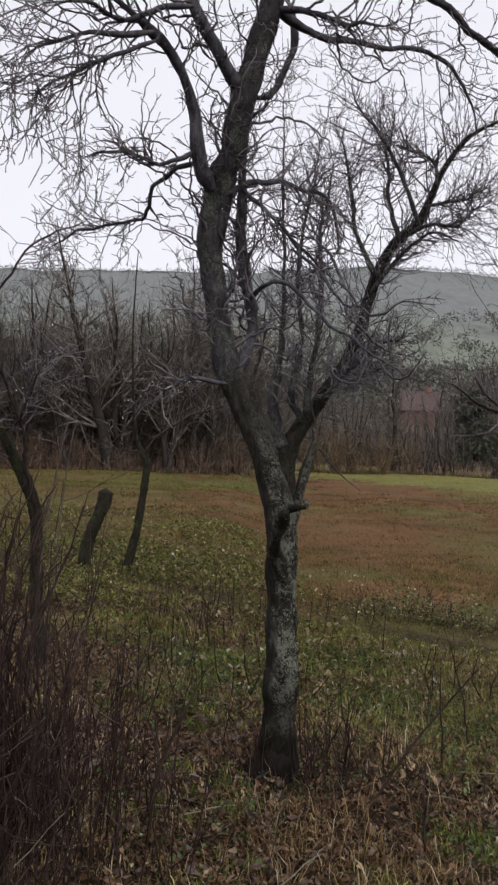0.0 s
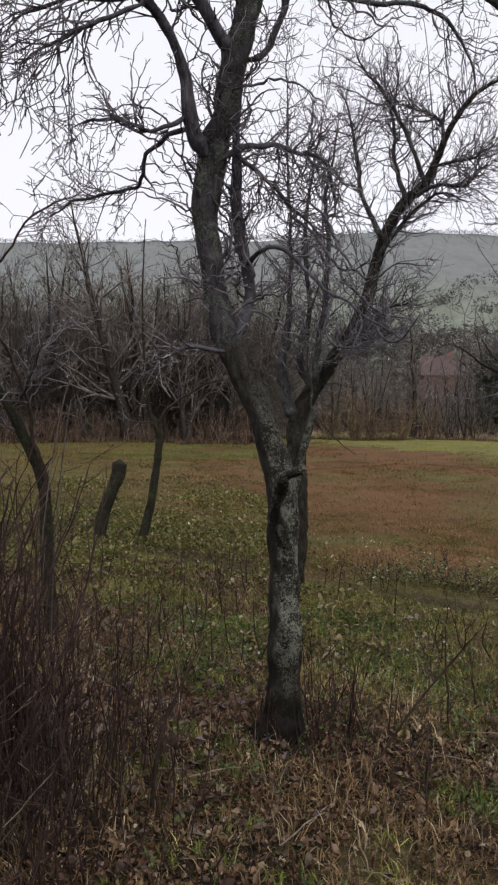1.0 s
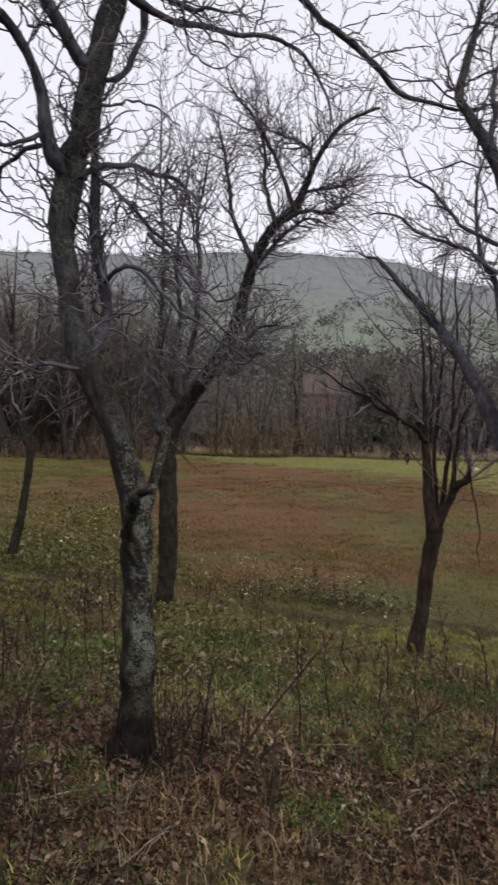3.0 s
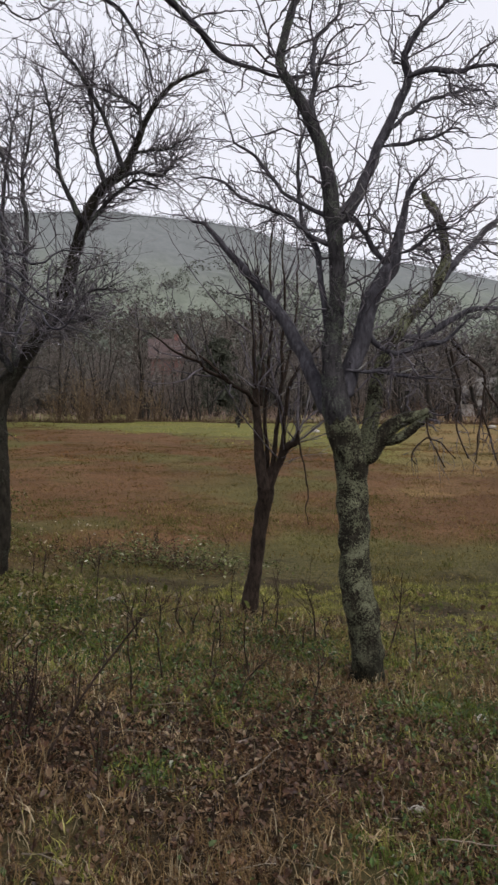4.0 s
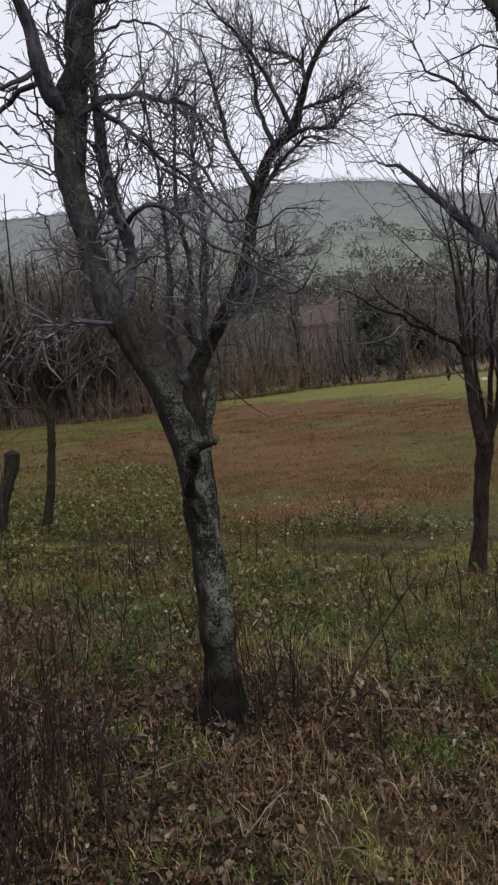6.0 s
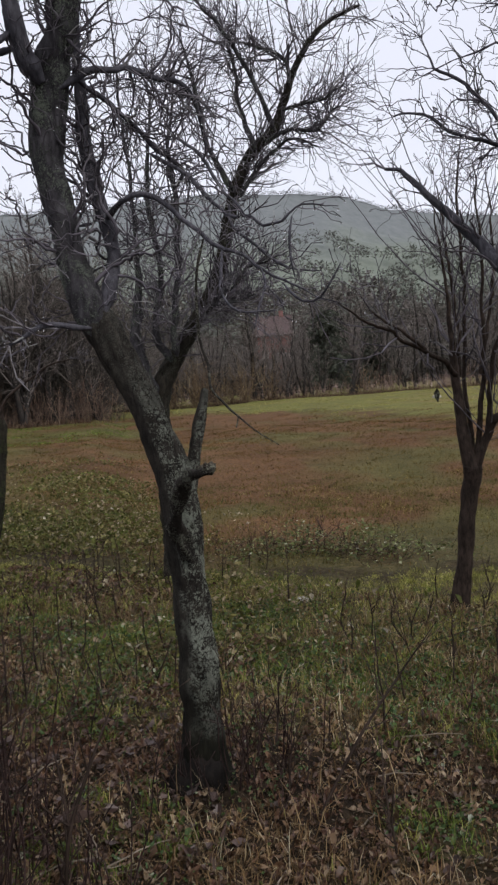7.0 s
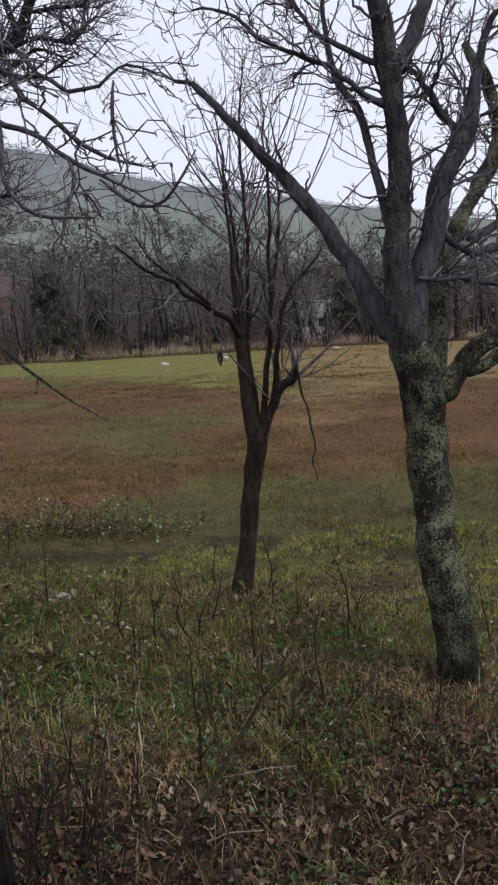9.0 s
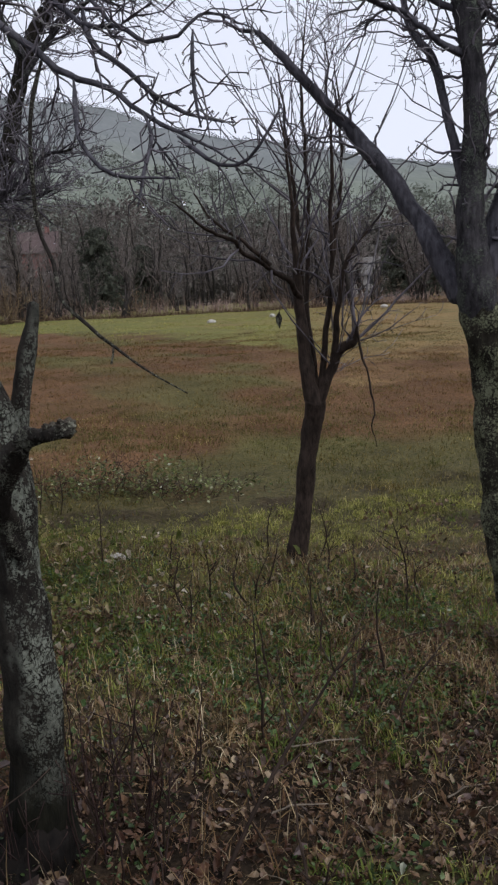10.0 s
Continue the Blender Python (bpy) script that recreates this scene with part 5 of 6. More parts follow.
def brush(name, seed, clumps, each, az, dist, tall, mat, label, spread=0.9, lean=0.3):
    """Thicket of thin bent stems in clumps, over a stretch of the field's edge."""
    rng = np.random.default_rng(seed)
    o = dict(sides=3, seg=0.5, wobble=0.2, pull=(0, 0, 0.3), dens=(3.0, 1.6, 1), ratio=0.5, tip=0.007)
    out = []
    for _ in range(clumps):
        a, d, h = radians(rng.uniform(*az)), rng.uniform(*dist), rng.uniform(*tall)
        for _ in range(int(rng.integers(each // 2, each + each // 2))):
            x, y = d * math.sin(a) + rng.normal(0, spread), d * math.cos(a) + rng.normal(0, spread)
            twigs(rng, (x, y, float(height(x, y)) - 0.1), rng.normal(0, lean, 3) + np.array((0, 0, 1)), h * rng.uniform(0.5, 1.0), rng.uniform(0.009, 0.022), 1, out, o)
    tagged(part(name, shoots_mesh(name, out), mat), label, "brush", kind="stuff")


brush("thicket", 41, 85, 13, (-5, 46), (71, 82), (0.5, 3.4), BRUSH, "brown thicket of bare saplings along the meadow")
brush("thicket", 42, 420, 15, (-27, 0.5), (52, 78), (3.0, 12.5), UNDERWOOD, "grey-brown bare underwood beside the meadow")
brush("thicket", 45, 130, 12, (-27, 0), (48.5, 53), (0.7, 3.2), BRUSH, "brown bushes along the near wood's edge")
brush("reeds", 44, 240, 11, (-14, 46), (75, 86), (0.5, 1.5), REED, "pale dead reeds behind the field-edge trees", 0.7)


def golden_bush(a, d, tall, stems, seed):
    rng = np.random.default_rng(seed)
    x, y = d * math.sin(radians(a)), d * math.cos(radians(a))
    o = dict(sides=3, seg=0.5, wobble=0.16, pull=(0, 0, 0.2), dens=(2.6, 1.6, 1), ratio=0.45, tip=0.009)
    out = []
    for _ in range(stems):
        twigs(rng, np.append(rng.normal(0, 0.35, 2), -0.1), rng.normal(0, 0.33, 3) + np.array((0, 0, 1)), tall * rng.uniform(0.6, 1.05), rng.uniform(0.018, 0.032), 1, out, o)
    bush = root("bare_bush", (x, y, float(height(x, y))), "golden-stemmed bare bush at the meadow's edge", "bush", "golden bushes at the field's edge")
    part("undergrowth", shoots_mesh("undergrowth", out), GOLD, bush, "spray of golden-brown stems", "stuff")


for a, d, tall, stems, seed in ((4.6, 70.5, 3.6, 24, 1), (6.3, 70, 4.4, 36, 2), (7.9, 70.5, 3.2, 22, 3), (9.4, 70, 4.0, 28, 4), (11.2, 71, 3.2, 18, 5), (-1.5, 69, 3.0, 18, 6), (17.5, 72, 2.6, 14, 7)):
    golden_bush(a, d, tall, stems, seed)


def evergreen(a, d, tall, wide, seed):
    """A dark conifer: trunk and whorls of drooping sprays, ragged at the edge."""
    rng = np.random.default_rng(seed)
    x, y = d * math.sin(radians(a)), d * math.cos(radians(a))
    tree = root("evergreen_tree", (x, y, float(height(x, y))), "dark green conifer among the bare trees", "tree", "conifers at the field's far edge")
    path = smooth_path([(0, 0, -0.1, 0.16), (0.1, 0, 0.5 * tall, 0.10), (0, 0.1, tall, 0.02)], 0.5)
    part("trunk", fast_mesh("trunk", *tube(path, 8, 0.06, rng)), BARK_FAR, tree)
    count = 340
    h = 0.12 + 0.88 * rng.uniform(0, 1, count) ** 1.25
    th = rng.uniform(0, 6.283, count)
    reach = 0.5 * wide * np.clip(1.05 - h, 0, 1) ** 0.5 * rng.uniform(0.45, 1.15, count)
    each = 16
    f = rng.uniform(0.15, 1.0, (count, each))
    out = np.stack([np.cos(th), np.sin(th), 0 * th], -1)
    mid = out[:, None] * (reach[:, None] * f)[..., None] + np.array((0, 0, 1.0)) * ((h * tall)[:, None] - 0.22 * reach[:, None] * f**2)[..., None]
    mid = mid + rng.normal(0, 0.10, mid.shape)
    p, q = rng.normal(0, 0.10, mid.shape), rng.normal(0, 0.15, mid.shape) - np.array((0, 0, 0.12))
    v = np.stack([mid - p, mid + p, mid + q], 2).reshape(-1, 3)
    part("crown", fast_mesh("crown", v, np.arange(len(v)).reshape(-1, 3), False), NEEDLE, tree, "dark green needles", "stuff")


# needle greens lightened to stand in for haze at this distance
NEEDLE = island("hazy_needles", [(0.0, (0.085, 0.094, 0.072)), (0.7, (0.125, 0.136, 0.104)), (1.0, (0.165, 0.172, 0.132))], 0.9, 0.3)
evergreen(15.3, 90, 8.6, 8.5, 201)
evergreen(18.2, 92, 6.6, 7.0, 202)
evergreen(34.6, 90, 6.4, 7.5, 203)
evergreen(37.2, 92, 6.8, 7.0, 204)


def house(x, y, z, turn, w, d, eave, ridge, wall, roof, label):
    """Gabled house: walls, two roof slopes, chimney, windows with panes."""
    h = root("house", (x, y, z), label, "house")
    h.rotation_euler = (0, 0, radians(turn))

    def box(name, a, b, mat, par):
        bm = bmesh.new()
        bmesh.ops.create_cube(bm, size=1)
        for v in bm.verts:
            v.co = Vector([(p + q) / 2 + c * (q - p) for p, q, c in zip(a, b, v.co)])
        bmesh.ops.bevel(bm, geom=bm.edges[:], offset=0.03, segments=1)
        me = bpy.data.meshes.new(name)
        bm.to_mesh(me)
        bm.free()
        return part(name, me, mat, par)

    v = [(-w / 2, -d / 2, 0), (w / 2, -d / 2, 0), (w / 2, d / 2, 0), (-w / 2, d / 2, 0), (-w / 2, -d / 2, eave), (w / 2, -d / 2, eave), (w / 2, d / 2, eave), (-w / 2, d / 2, eave), (-w / 2, 0, ridge), (w / 2, 0, ridge)]
    me = bpy.data.meshes.new("wall")
    me.from_pydata(v, [], [(0, 1, 5, 4), (2, 3, 7, 6), (1, 2, 6, 9, 5), (3, 0, 4, 8, 7)])
    part("wall", me, wall, h)
    for s in (-1, 1):
        o, k = 0.45, (ridge - eave) / (d / 2)
        a, b = (s * (d / 2 + o), eave - k * o), (0, ridge + 0.12)
        me = bpy.data.meshes.new("roof")
        q = [(-w / 2 - o, a[0], a[1]), (w / 2 + o, a[0], a[1]), (w / 2 + o, b[0], b[1]), (-w / 2 - o, b[0], b[1])]
        me.from_pydata(q + [(p[0], p[1], p[2] + 0.14) for p in q], [], [(0, 1, 2, 3), (4, 7, 6, 5), (0, 4, 5, 1), (1, 5, 6, 2), (2, 6, 7, 3), (3, 7, 4, 0)])
        part("roof", me, roof, h)
    box("chimney", (w * 0.2, -0.3, ridge - 0.9), (w * 0.2 + 0.6, 0.3, ridge + 0.9), wall, h)
    for i in range(3):
        c = (i - 1) * w * 0.3
        win = box("window", (c - 0.5, -d / 2 - 0.06, eave * 0.5), (c + 0.5, -d / 2 + 0.05, eave * 0.5 + 1.3), FRAME, h)
        box("pane", (c - 0.4, -d / 2 - 0.075, eave * 0.5 + 0.1), (c + 0.4, -d / 2 - 0.05, eave * 0.5 + 1.2), PANE, win)


FRAME = plain("window_frame", (0.5, 0.48, 0.45), (0.65, 0.63, 0.6))
PANE = plain("window_pane", (0.03, 0.035, 0.04), (0.05, 0.055, 0.06), 3, 0.15, 0.0)
PINK = plain("faded_red_plaster", (0.17, 0.085, 0.075), (0.25, 0.13, 0.115), 2)
WHITE = plain("white_plaster", (0.42, 0.40, 0.39), (0.55, 0.53, 0.52), 2)
TILES = plain("dark_roof_tiles", (0.07, 0.05, 0.048), (0.11, 0.08, 0.076), 4)
GREYROOF = plain("grey_roof_tiles", (0.12, 0.11, 0.10), (0.2, 0.19, 0.18), 4)
house(24.6, 118, 0.4, -12, 4.6, 6, 8.0, 10.4, PINK, TILES, "faded red house with a dark roof behind bare trees")
house(62.6, 96.4, 0.4, -32, 9, 6, 2.9, 4.8, WHITE, GREYROOF, "low whitewashed house half hidden by bare trees")

# ---- ground cover ----


def scatter(rng, count, x0, x1, y0, y1, keep=None):
    x, y = rng.uniform(x0, x1, count), rng.uniform(y0, y1, count)
    if keep is not None:
        k = rng.uniform(0, 1, count) < keep(x, y)
        x, y = x[k], y[k]
    return x, y


def blades(name, rng, x, y, tall, wide, lean, mat, label, category="grass"):
    """Curved tapering blades, each three triangles."""
    k = len(x)
    z = height(x, y) - 0.005
    h = rng.uniform(*tall, k)
    w = rng.uniform(*wide, k)
    a, f = rng.uniform(0, 6.283, k), rng.uniform(0, 6.283, k)
    l = np.abs(rng.normal(0, lean, k)) + 0.05
    side = np.stack([np.cos(f), np.sin(f), 0 * f], -1) * w[:, None] * 0.5
    out = np.stack([np.cos(a), np.sin(a), 0 * a], -1)
    up = np.array((0, 0, 1.0))
    b = np.stack([x, y, z], -1)
    ca, sa = np.cos(l)[:, None], np.sin(l)[:, None]
    m = b + 0.55 * h[:, None] * (up * ca + out * sa)
    l2 = np.minimum(l * 2.4, 2.2)
    t = m + 0.5 * h[:, None] * (up * np.cos(l2)[:, None] + out * np.sin(l2)[:, None])
    v = np.stack([b - side, b + side, m + side * 0.75, m - side * 0.75, t], 1).reshape(-1, 3)
    i = np.arange(k)[:, None] * 5
    tri = np.stack([i + np.array((0, 1, 2)), i + np.array((0, 2, 3)), i + np.array((3, 2, 4))], 1).reshape(-1, 3)
    return tagged(part(name, fast_mesh(name, v, tri), mat), label, category, kind="stuff")


def litter(name, rng, x, y, size, mat, label, lift=0.02, tilt=0.5, category="leaves"):
    """Curled leaves, each a folded blade of six triangles."""
    k = len(x)
    z = height(x, y) + rng.uniform(0.002, lift, k)
    s = size[0] + (size[1] - size[0]) * rng.uniform(0, 1, k) ** 2.2
    a = rng.uniform(0, 6.283, k)
    fw = np.stack([np.cos(a), np.sin(a), rng.normal(0, tilt, k)], -1)
    sd = np.stack([-np.sin(a), np.cos(a), rng.normal(0, tilt, k)], -1)
    up = np.array((0, 0, 1.0))
    c = np.stack([x, y, z], -1)
    S = s[:, None]
    curl = rng.uniform(-0.1, 0.55, k)[:, None]
    wd = rng.uniform(0.16, 0.40, k)[:, None]
    v = np.stack([c - fw * S * 0.5 + up * S * curl * 0.6, c - fw * S * 0.15 + sd * S * wd + up * S * curl, c - fw * S * 0.15 - sd * S * wd + up * S * curl,
                  c + fw * S * 0.2 + sd * S * wd * 0.85 + up * S * curl * 0.9, c + fw * S * 0.2 - sd * S * wd * 0.85 + up * S * curl * 0.9, c + fw * S * 0.55 + up * S * curl * 0.7, c], 1)
    v = (v + rng.normal(0, 0.085, v.shape) * S[:, None]).reshape(-1, 3)
    i = np.arange(k)[:, None] * 7
    tri = np.stack([i + np.array(q) for q in ((0, 6, 1), (0, 2, 6), (1, 6, 3), (2, 4, 6), (3, 6, 5), (4, 5, 6))], 1).reshape(-1, 3)
    return tagged(part(name, fast_mesh(name, v, tri, False), mat), label, category, kind="stuff")


def tufts(rng, count, each, spread, x0, x1, y0, y1, keep):
    """Places of blades gathered in tufts."""
    x, y = scatter(rng, count, x0, x1, y0, y1, keep)
    n = rng.integers(each // 2, each + each // 2, len(x))
    s = np.repeat(rng.uniform(0.5, 1.4, len(x)), n) * spread
    return np.repeat(x, n) + rng.normal(0, 1, n.sum()) * s, np.repeat(y, n) + rng.normal(0, 1, n.sum()) * s


def bare(x, y):
    return np.clip(1.15 - green_here(x, y), 0.2, 1)


rng = np.random.default_rng(5)
x, y = scatter(rng, 230000, -3.0, 4.0, 1.8, 9.0, lambda x, y: bare(x, y) * np.where((y > 7.2) & (x > 0.6), 0.2, 1) * np.clip(0.85 + 0.4 * lumps(x, y, 3.1, 50), 0.45, 1))
litter("leaf_litter", rng, x, y, (0.007, 0.036), LEAF, "wet brown fallen leaves matted on the soil", 0.022, 0.6)
x, y = scatter(rng, 26000, -5.5, 7.5, -2.5, 8.5, lambda x, y: np.where((x > -3.0) & (x < 4.0) & (y > 1.8), 0.0, 0.75))
litter("leaf_litter", rng, x, y, (0.02, 0.06), LEAF, "wet brown fallen leaves thinly strewn on the soil", 0.03, 0.6)
x, y = scatter(rng, 2600, -2.2, 4.0, 1.8, 7.2, lambda x, y: 0.9 * bare(x, y) * (0.3 + 0.7 * step01(0.9, 0.2, x)))
litter("large_leaves", rng, x, y, (0.02, 0.043), LEAF, "larger curled brown leaves lying on top", 0.035, 0.7)
x, y = scatter(rng, 1500, -2.2, 1.9, 1.8, 5.6, lambda x, y: bare(x, y) * (0.05 + 0.95 * step01(0.6, -0.1, x)))
litter("broad_leaves", rng, x, y, (0.04, 0.085), DULL_LEAF, "broad flat purplish-brown leaves lying on the litter", 0.03, 0.22)
x, y = tufts(rng, 8600, 34, 0.04, -3.5, 6.5, 1.8, 9.2, lambda x, y: 0.9 * green_here(x, y) * np.clip(0.75 + 0.6 * lumps(x, y, 3.3, 58), 0.2, 1))
blades("sward", rng, x, y, (0.02, 0.085), (0.003, 0.0065), 1.0, GRASS, "tufts of thin yellow-green winter grass")
x, y = scatter(rng, 60000, -3.5, 6.5, 1.8, 9.2, lambda x, y: 0.8 * green_here(x, y) * (lumps(x, y, 7, 59) > -0.2))
blades("short_grass", rng, x, y, (0.02, 0.05), (0.003, 0.007), 1.1, GRASS, "short flattened grass between the tufts")
x, y = tufts(rng, 9000, 34, 0.03, -3.5, 6.5, 1.8, 8.6, lambda x, y: 0.9 * lush_here(x, y))
blades("lush_grass", rng, x, y, (0.03, 0.085), (0.0035, 0.008), 0.9, LUSH, "fresh green grass in patches")
x, y = tufts(rng, 40000, 12, 0.05, -2.4, 4.6, 1.8, 7.6, lambda x, y: np.clip(0.6 + 0.5 * lumps(x, y, 2.3, 54), 0.15, 0.95) * (1 - 0.6 * lush_here(x, y)) * (1 - 0.8 * green_here(x, y)) * (1 - 0.7 * step01(0.9, 0.2, x) * step01(4.9, 4.2, y)))
blades("dead_grass", rng, x, y, (0.03, 0.13), (0.0024, 0.0056), 1.6, STRAW, "flattened pale straw and dead grass")
strands = np.random.default_rng(77)
sx, sy = tufts(strands, 1500, 5, 0.07, -2.4, 4.6, 1.8, 5.6, lambda x, y: np.clip(0.55 + 0.6 * lumps(x, y, 1.9, 71), 0.1, 1) * (1 - green_here(x, y)))
blades("long_straw", strands, sx, sy, (0.10, 0.24), (0.0024, 0.0048), 2.4, STRAW, "long bent straw strands lying over the litter")
x, y = tufts(rng, 900, 12, 0.06, -1.5, 5.0, 5.2, 7.6, lambda x, y: blot(x, y, ((1.7, 6.2, 0.5), (2.8, 5.6, 0.5), (2.1, 6.9, 0.4), (0.9, 7.2, 0.4))))
blades("tall_dead_grass", rng, x, y, (0.06, 0.17), (0.0025, 0.005), 0.8, STRAW, "taller straw-coloured grass along the bank")
x, y = tufts(rng, 4200, 42, 0.16, -6, 10, 7.8, 17, lambda x, y: np.clip(0.6 + 0.6 * lumps(x, y, 1.3, 57), 0.1, 1))
blades("weedy_grass", rng, x, y, (0.02, 0.10), (0.004, 0.009), 1.2, WEED, "rough brown and olive grass below the bank")
x, y = tufts(rng, 7500, 34, 0.24, -9, 22, 9, 36, lambda x, y: step01(9.5, 13, y + 1.6 * np.clip(x, -3, 0)) * rust_here(x, y))
blades("rusty_grass", rng, x, y, (0.02, 0.08), (0.007, 0.016), 1.3, RUST, "rust-brown dead meadow grass")

x, y = tufts(rng, 6000, 34, 0.24, -9, 22, 9, 36, lambda x, y: step01(9.5, 13, y) * (1 - rust_here(x, y)))
blades("olive_grass", rng, x, y, (0.02, 0.09), (0.007, 0.015), 1.2, OLIVE, "olive grass between the rusty patches")

# coarse tufts farther out: rusty ones, and green ones on the mown strip
def strip_here(x, y):
    r = x / y
    front = np.interp(r, (0.06, 0.56), (58.0, 20.0))
    return step01(-3.0, 3.0, y - front + 5 * lumps(x, y, 0.5, 66)) * (1 - step01(0.50, 0.58, r)) * step01(0.02, 0.1, r)


x, y = tufts(rng, 3600, 26, 0.34, -8, 46, 20, 68, lambda x, y: strip_here(x, y) * np.clip(0.5 + 0.7 * lumps(x, y, 1.2, 67), 0.05, 1) * (x < 0.75 * y))
blades("mown_grass", rng, x, y, (0.04, 0.14), (0.014, 0.034), 1.1, GRASS, "yellow-green tufts on the mown strip")
x, y = tufts(rng, 3600, 24, 0.34, -14, 46, 26, 68, lambda x, y: (1 - strip_here(x, y)) * np.clip(0.4 + 0.8 * lumps(x, y, 0.9, 68), 0.05, 1) * (x < 0.75 * y))
blades("coarse_grass", rng, x, y, (0.05, 0.16), (0.014, 0.032), 1.0, RUST, "coarse rusty tufts out in the meadow")

# rank dead grass where the mown meadow ends
a, d = np.radians(rng.uniform(-24, 46, 16000)), 70.5 + np.abs(rng.normal(0, 1.6, 16000))
blades("rank_grass", rng, d * np.sin(a), d * np.cos(a), (0.12, 0.5), (0.02, 0.05), 0.7, RANK, "rank brown dead grass under the trees")

a, d = np.radians(rng.uniform(-28, -1, 9000)), 48.0 + np.abs(rng.normal(0, 1.3, 9000))
blades("rank_grass", rng, d * np.sin(a), d * np.cos(a), (0.12, 0.45), (0.02, 0.05), 0.7, RANK, "rank brown dead grass along the near wood")
x, y = tufts(rng, 1500, 24, 0.34, -14, 1, 25, 47, lambda x, y: step01(-16.0, -2.0, x) * step01(28, 34, y) * np.clip(0.5 + 0.7 * lumps(x, y, 0.8, 69), 0.05, 1))
blades("meadow_green", rng, x, y, (0.04, 0.13), (0.014, 0.03), 1.1, LUSH, "greener tufts before the near wood")

# the bank behind the thicket is strewn with brown and pale leaves
x, y = scatter(np.random.default_rng(78), 30000, -3.0, 0.6, 4.8, 10.0, lambda x, y: np.clip(0.5 + 0.9 * lumps(x, y, 1.6, 72), 0.1, 0.95) * np.clip(step01(0.6, -0.3, x) * (1 - lush_here(x, y)) * step01(9.2, 7.6, y) + blot(x, y, ((0.55, 4.7, 0.22), (0.4, 5.1, 0.2))), 0, 1))
litter("bank_leaves", np.random.default_rng(79), x, y, (0.014, 0.045), LEAF, "brown leaves strewn over the bank behind the thicket", 0.07, 0.6)

x, y = scatter(np.random.default_rng(80), 5200, -2.6, 3.6, 5.4, 14.0, lambda x, y: np.clip(0.25 + 0.9 * lumps(x, y, 1.3, 73), 0.02, 0.8) * step01(3.6, 0.4, x + 0.1 * (y - 6)))
litter("pale_leaves", np.random.default_rng(81), x, y, (0.02, 0.055), PALE_LEAF, "bleached pale leaves scattered over the grass", 0.09, 0.5)

# low green herbs: patches among the leaves and the pale-leaved clump below the bank
x, y = scatter(rng, 90000, -1.5, 5.0, 2.0, 7.0, lambda x, y: np.clip(1.5 * lumps(x, y, 2.4, 61) - 0.7, 0.008, 0.35) * (1 - 0.8 * step01(0.6, 0.0, x)) + 0.95 * lush_here(x, y))
litter("ground_herbs", rng, x, y, (0.012, 0.03), HERB, "small green herbs creeping among the leaves", 0.05, 0.5, "herbs")
x, y = scatter(rng, 85000, -4.5, 3.2, 5.6, 14.5, lambda x, y: np.clip(0.4 + 0.8 * lumps(x, y, 1.7, 62), 0.08, 0.7) * step01(3.0, 0.6, x + 0.2 * (y - 6)) * (1 - 0.7 * step01(0.3, -0.4, x) * step01(8.6, 7.4, y)))
litter("bank_herbs", rng, x, y, (0.018, 0.055), SPECKLED, "low leafy herbs on the bank", 0.08, 0.6, "herbs")
x, y = scatter(rng, 60000, -6.0, 1.6, 9.5, 24, lambda x, y: np.clip(0.35 + 0.9 * lumps(x, y, 1.1, 63), 0.04, 0.75) * step01(1.4, 0.0, x) * step01(24, 17, y))
litter("meadow_herbs", rng, x, y, (0.025, 0.07), SPECKLED, "leafy herbs and pale leaves in the meadow", 0.10, 0.6, "herbs")
x, y = tufts(rng, 2200, 26, 0.12, -6.0, 1.6, 9.5, 22, lambda x, y: np.clip(lumps(x, y, 0.8, 64), 0, 0.9) * step01(1.6, 0.2, x))
blades("brown_grass", rng, x, y, (0.03, 0.12), (0.006, 0.012), 1.1, RANK, "patches of brown dead grass in the meadow")


def leafy_clump(px, py, sx, sy, tall, count, seed):
    """A low bush: thin stems and many leaves at uneven heights."""
    rng = np.random.default_rng(seed)
    z = float(height(px, py))
    bush = root("bramble", (px, py, z), "low bramble clump with pale wet leaves in the meadow", "bush")
    out = []
    for _ in range(34):
        a, b = rng.normal(0, sx, 1)[0], rng.normal(0, sy, 1)[0]
        twigs(rng, (a, b, float(height(px + a, py + b)) - z), rng.normal(0, 0.5, 3) + np.array((0, 0, 1)), rng.uniform(0.5, 1.2) * tall, 0.003, 1, out, CROOKED)
    part("undergrowth", shoots_mesh("undergrowth", out), CANE, bush, "thin brown canes", "stuff")
    a, b = rng.normal(0, sx, count), rng.normal(0, sy, count)
    k = np.hypot(a / sx, b / sy) < 2.2
    a, b = a[k], b[k]
    c = np.maximum(0.25, 1 - 0.3 * np.hypot(a / sx, b / sy) + 0.3 * lumps(a, b, 4, seed))
    zz = height(px + a, py + b) - z + rng.uniform(0.1, 1.0, len(a)) * tall * c
    n = len(a)
    s, t = rng.uniform(0.02, 0.05, n)[:, None], rng.uniform(0, 6.28, n)
    fw = np.stack([np.cos(t), np.sin(t), rng.normal(0, 0.4, n)], -1) * s
    sd = np.stack([-np.sin(t), np.cos(t), rng.normal(0, 0.4, n)], -1) * s * 0.45
    p = np.stack([a, b, zz], -1)
    v = np.stack([p - fw * 0.5, p + sd, p + fw * 0.6, p - sd], 1).reshape(-1, 3)
    part("foliage", fast_mesh("foliage", v, np.arange(len(v)).reshape(-1, 4)), PALE_HERB, bush, "small green leaves, some pale", "stuff")


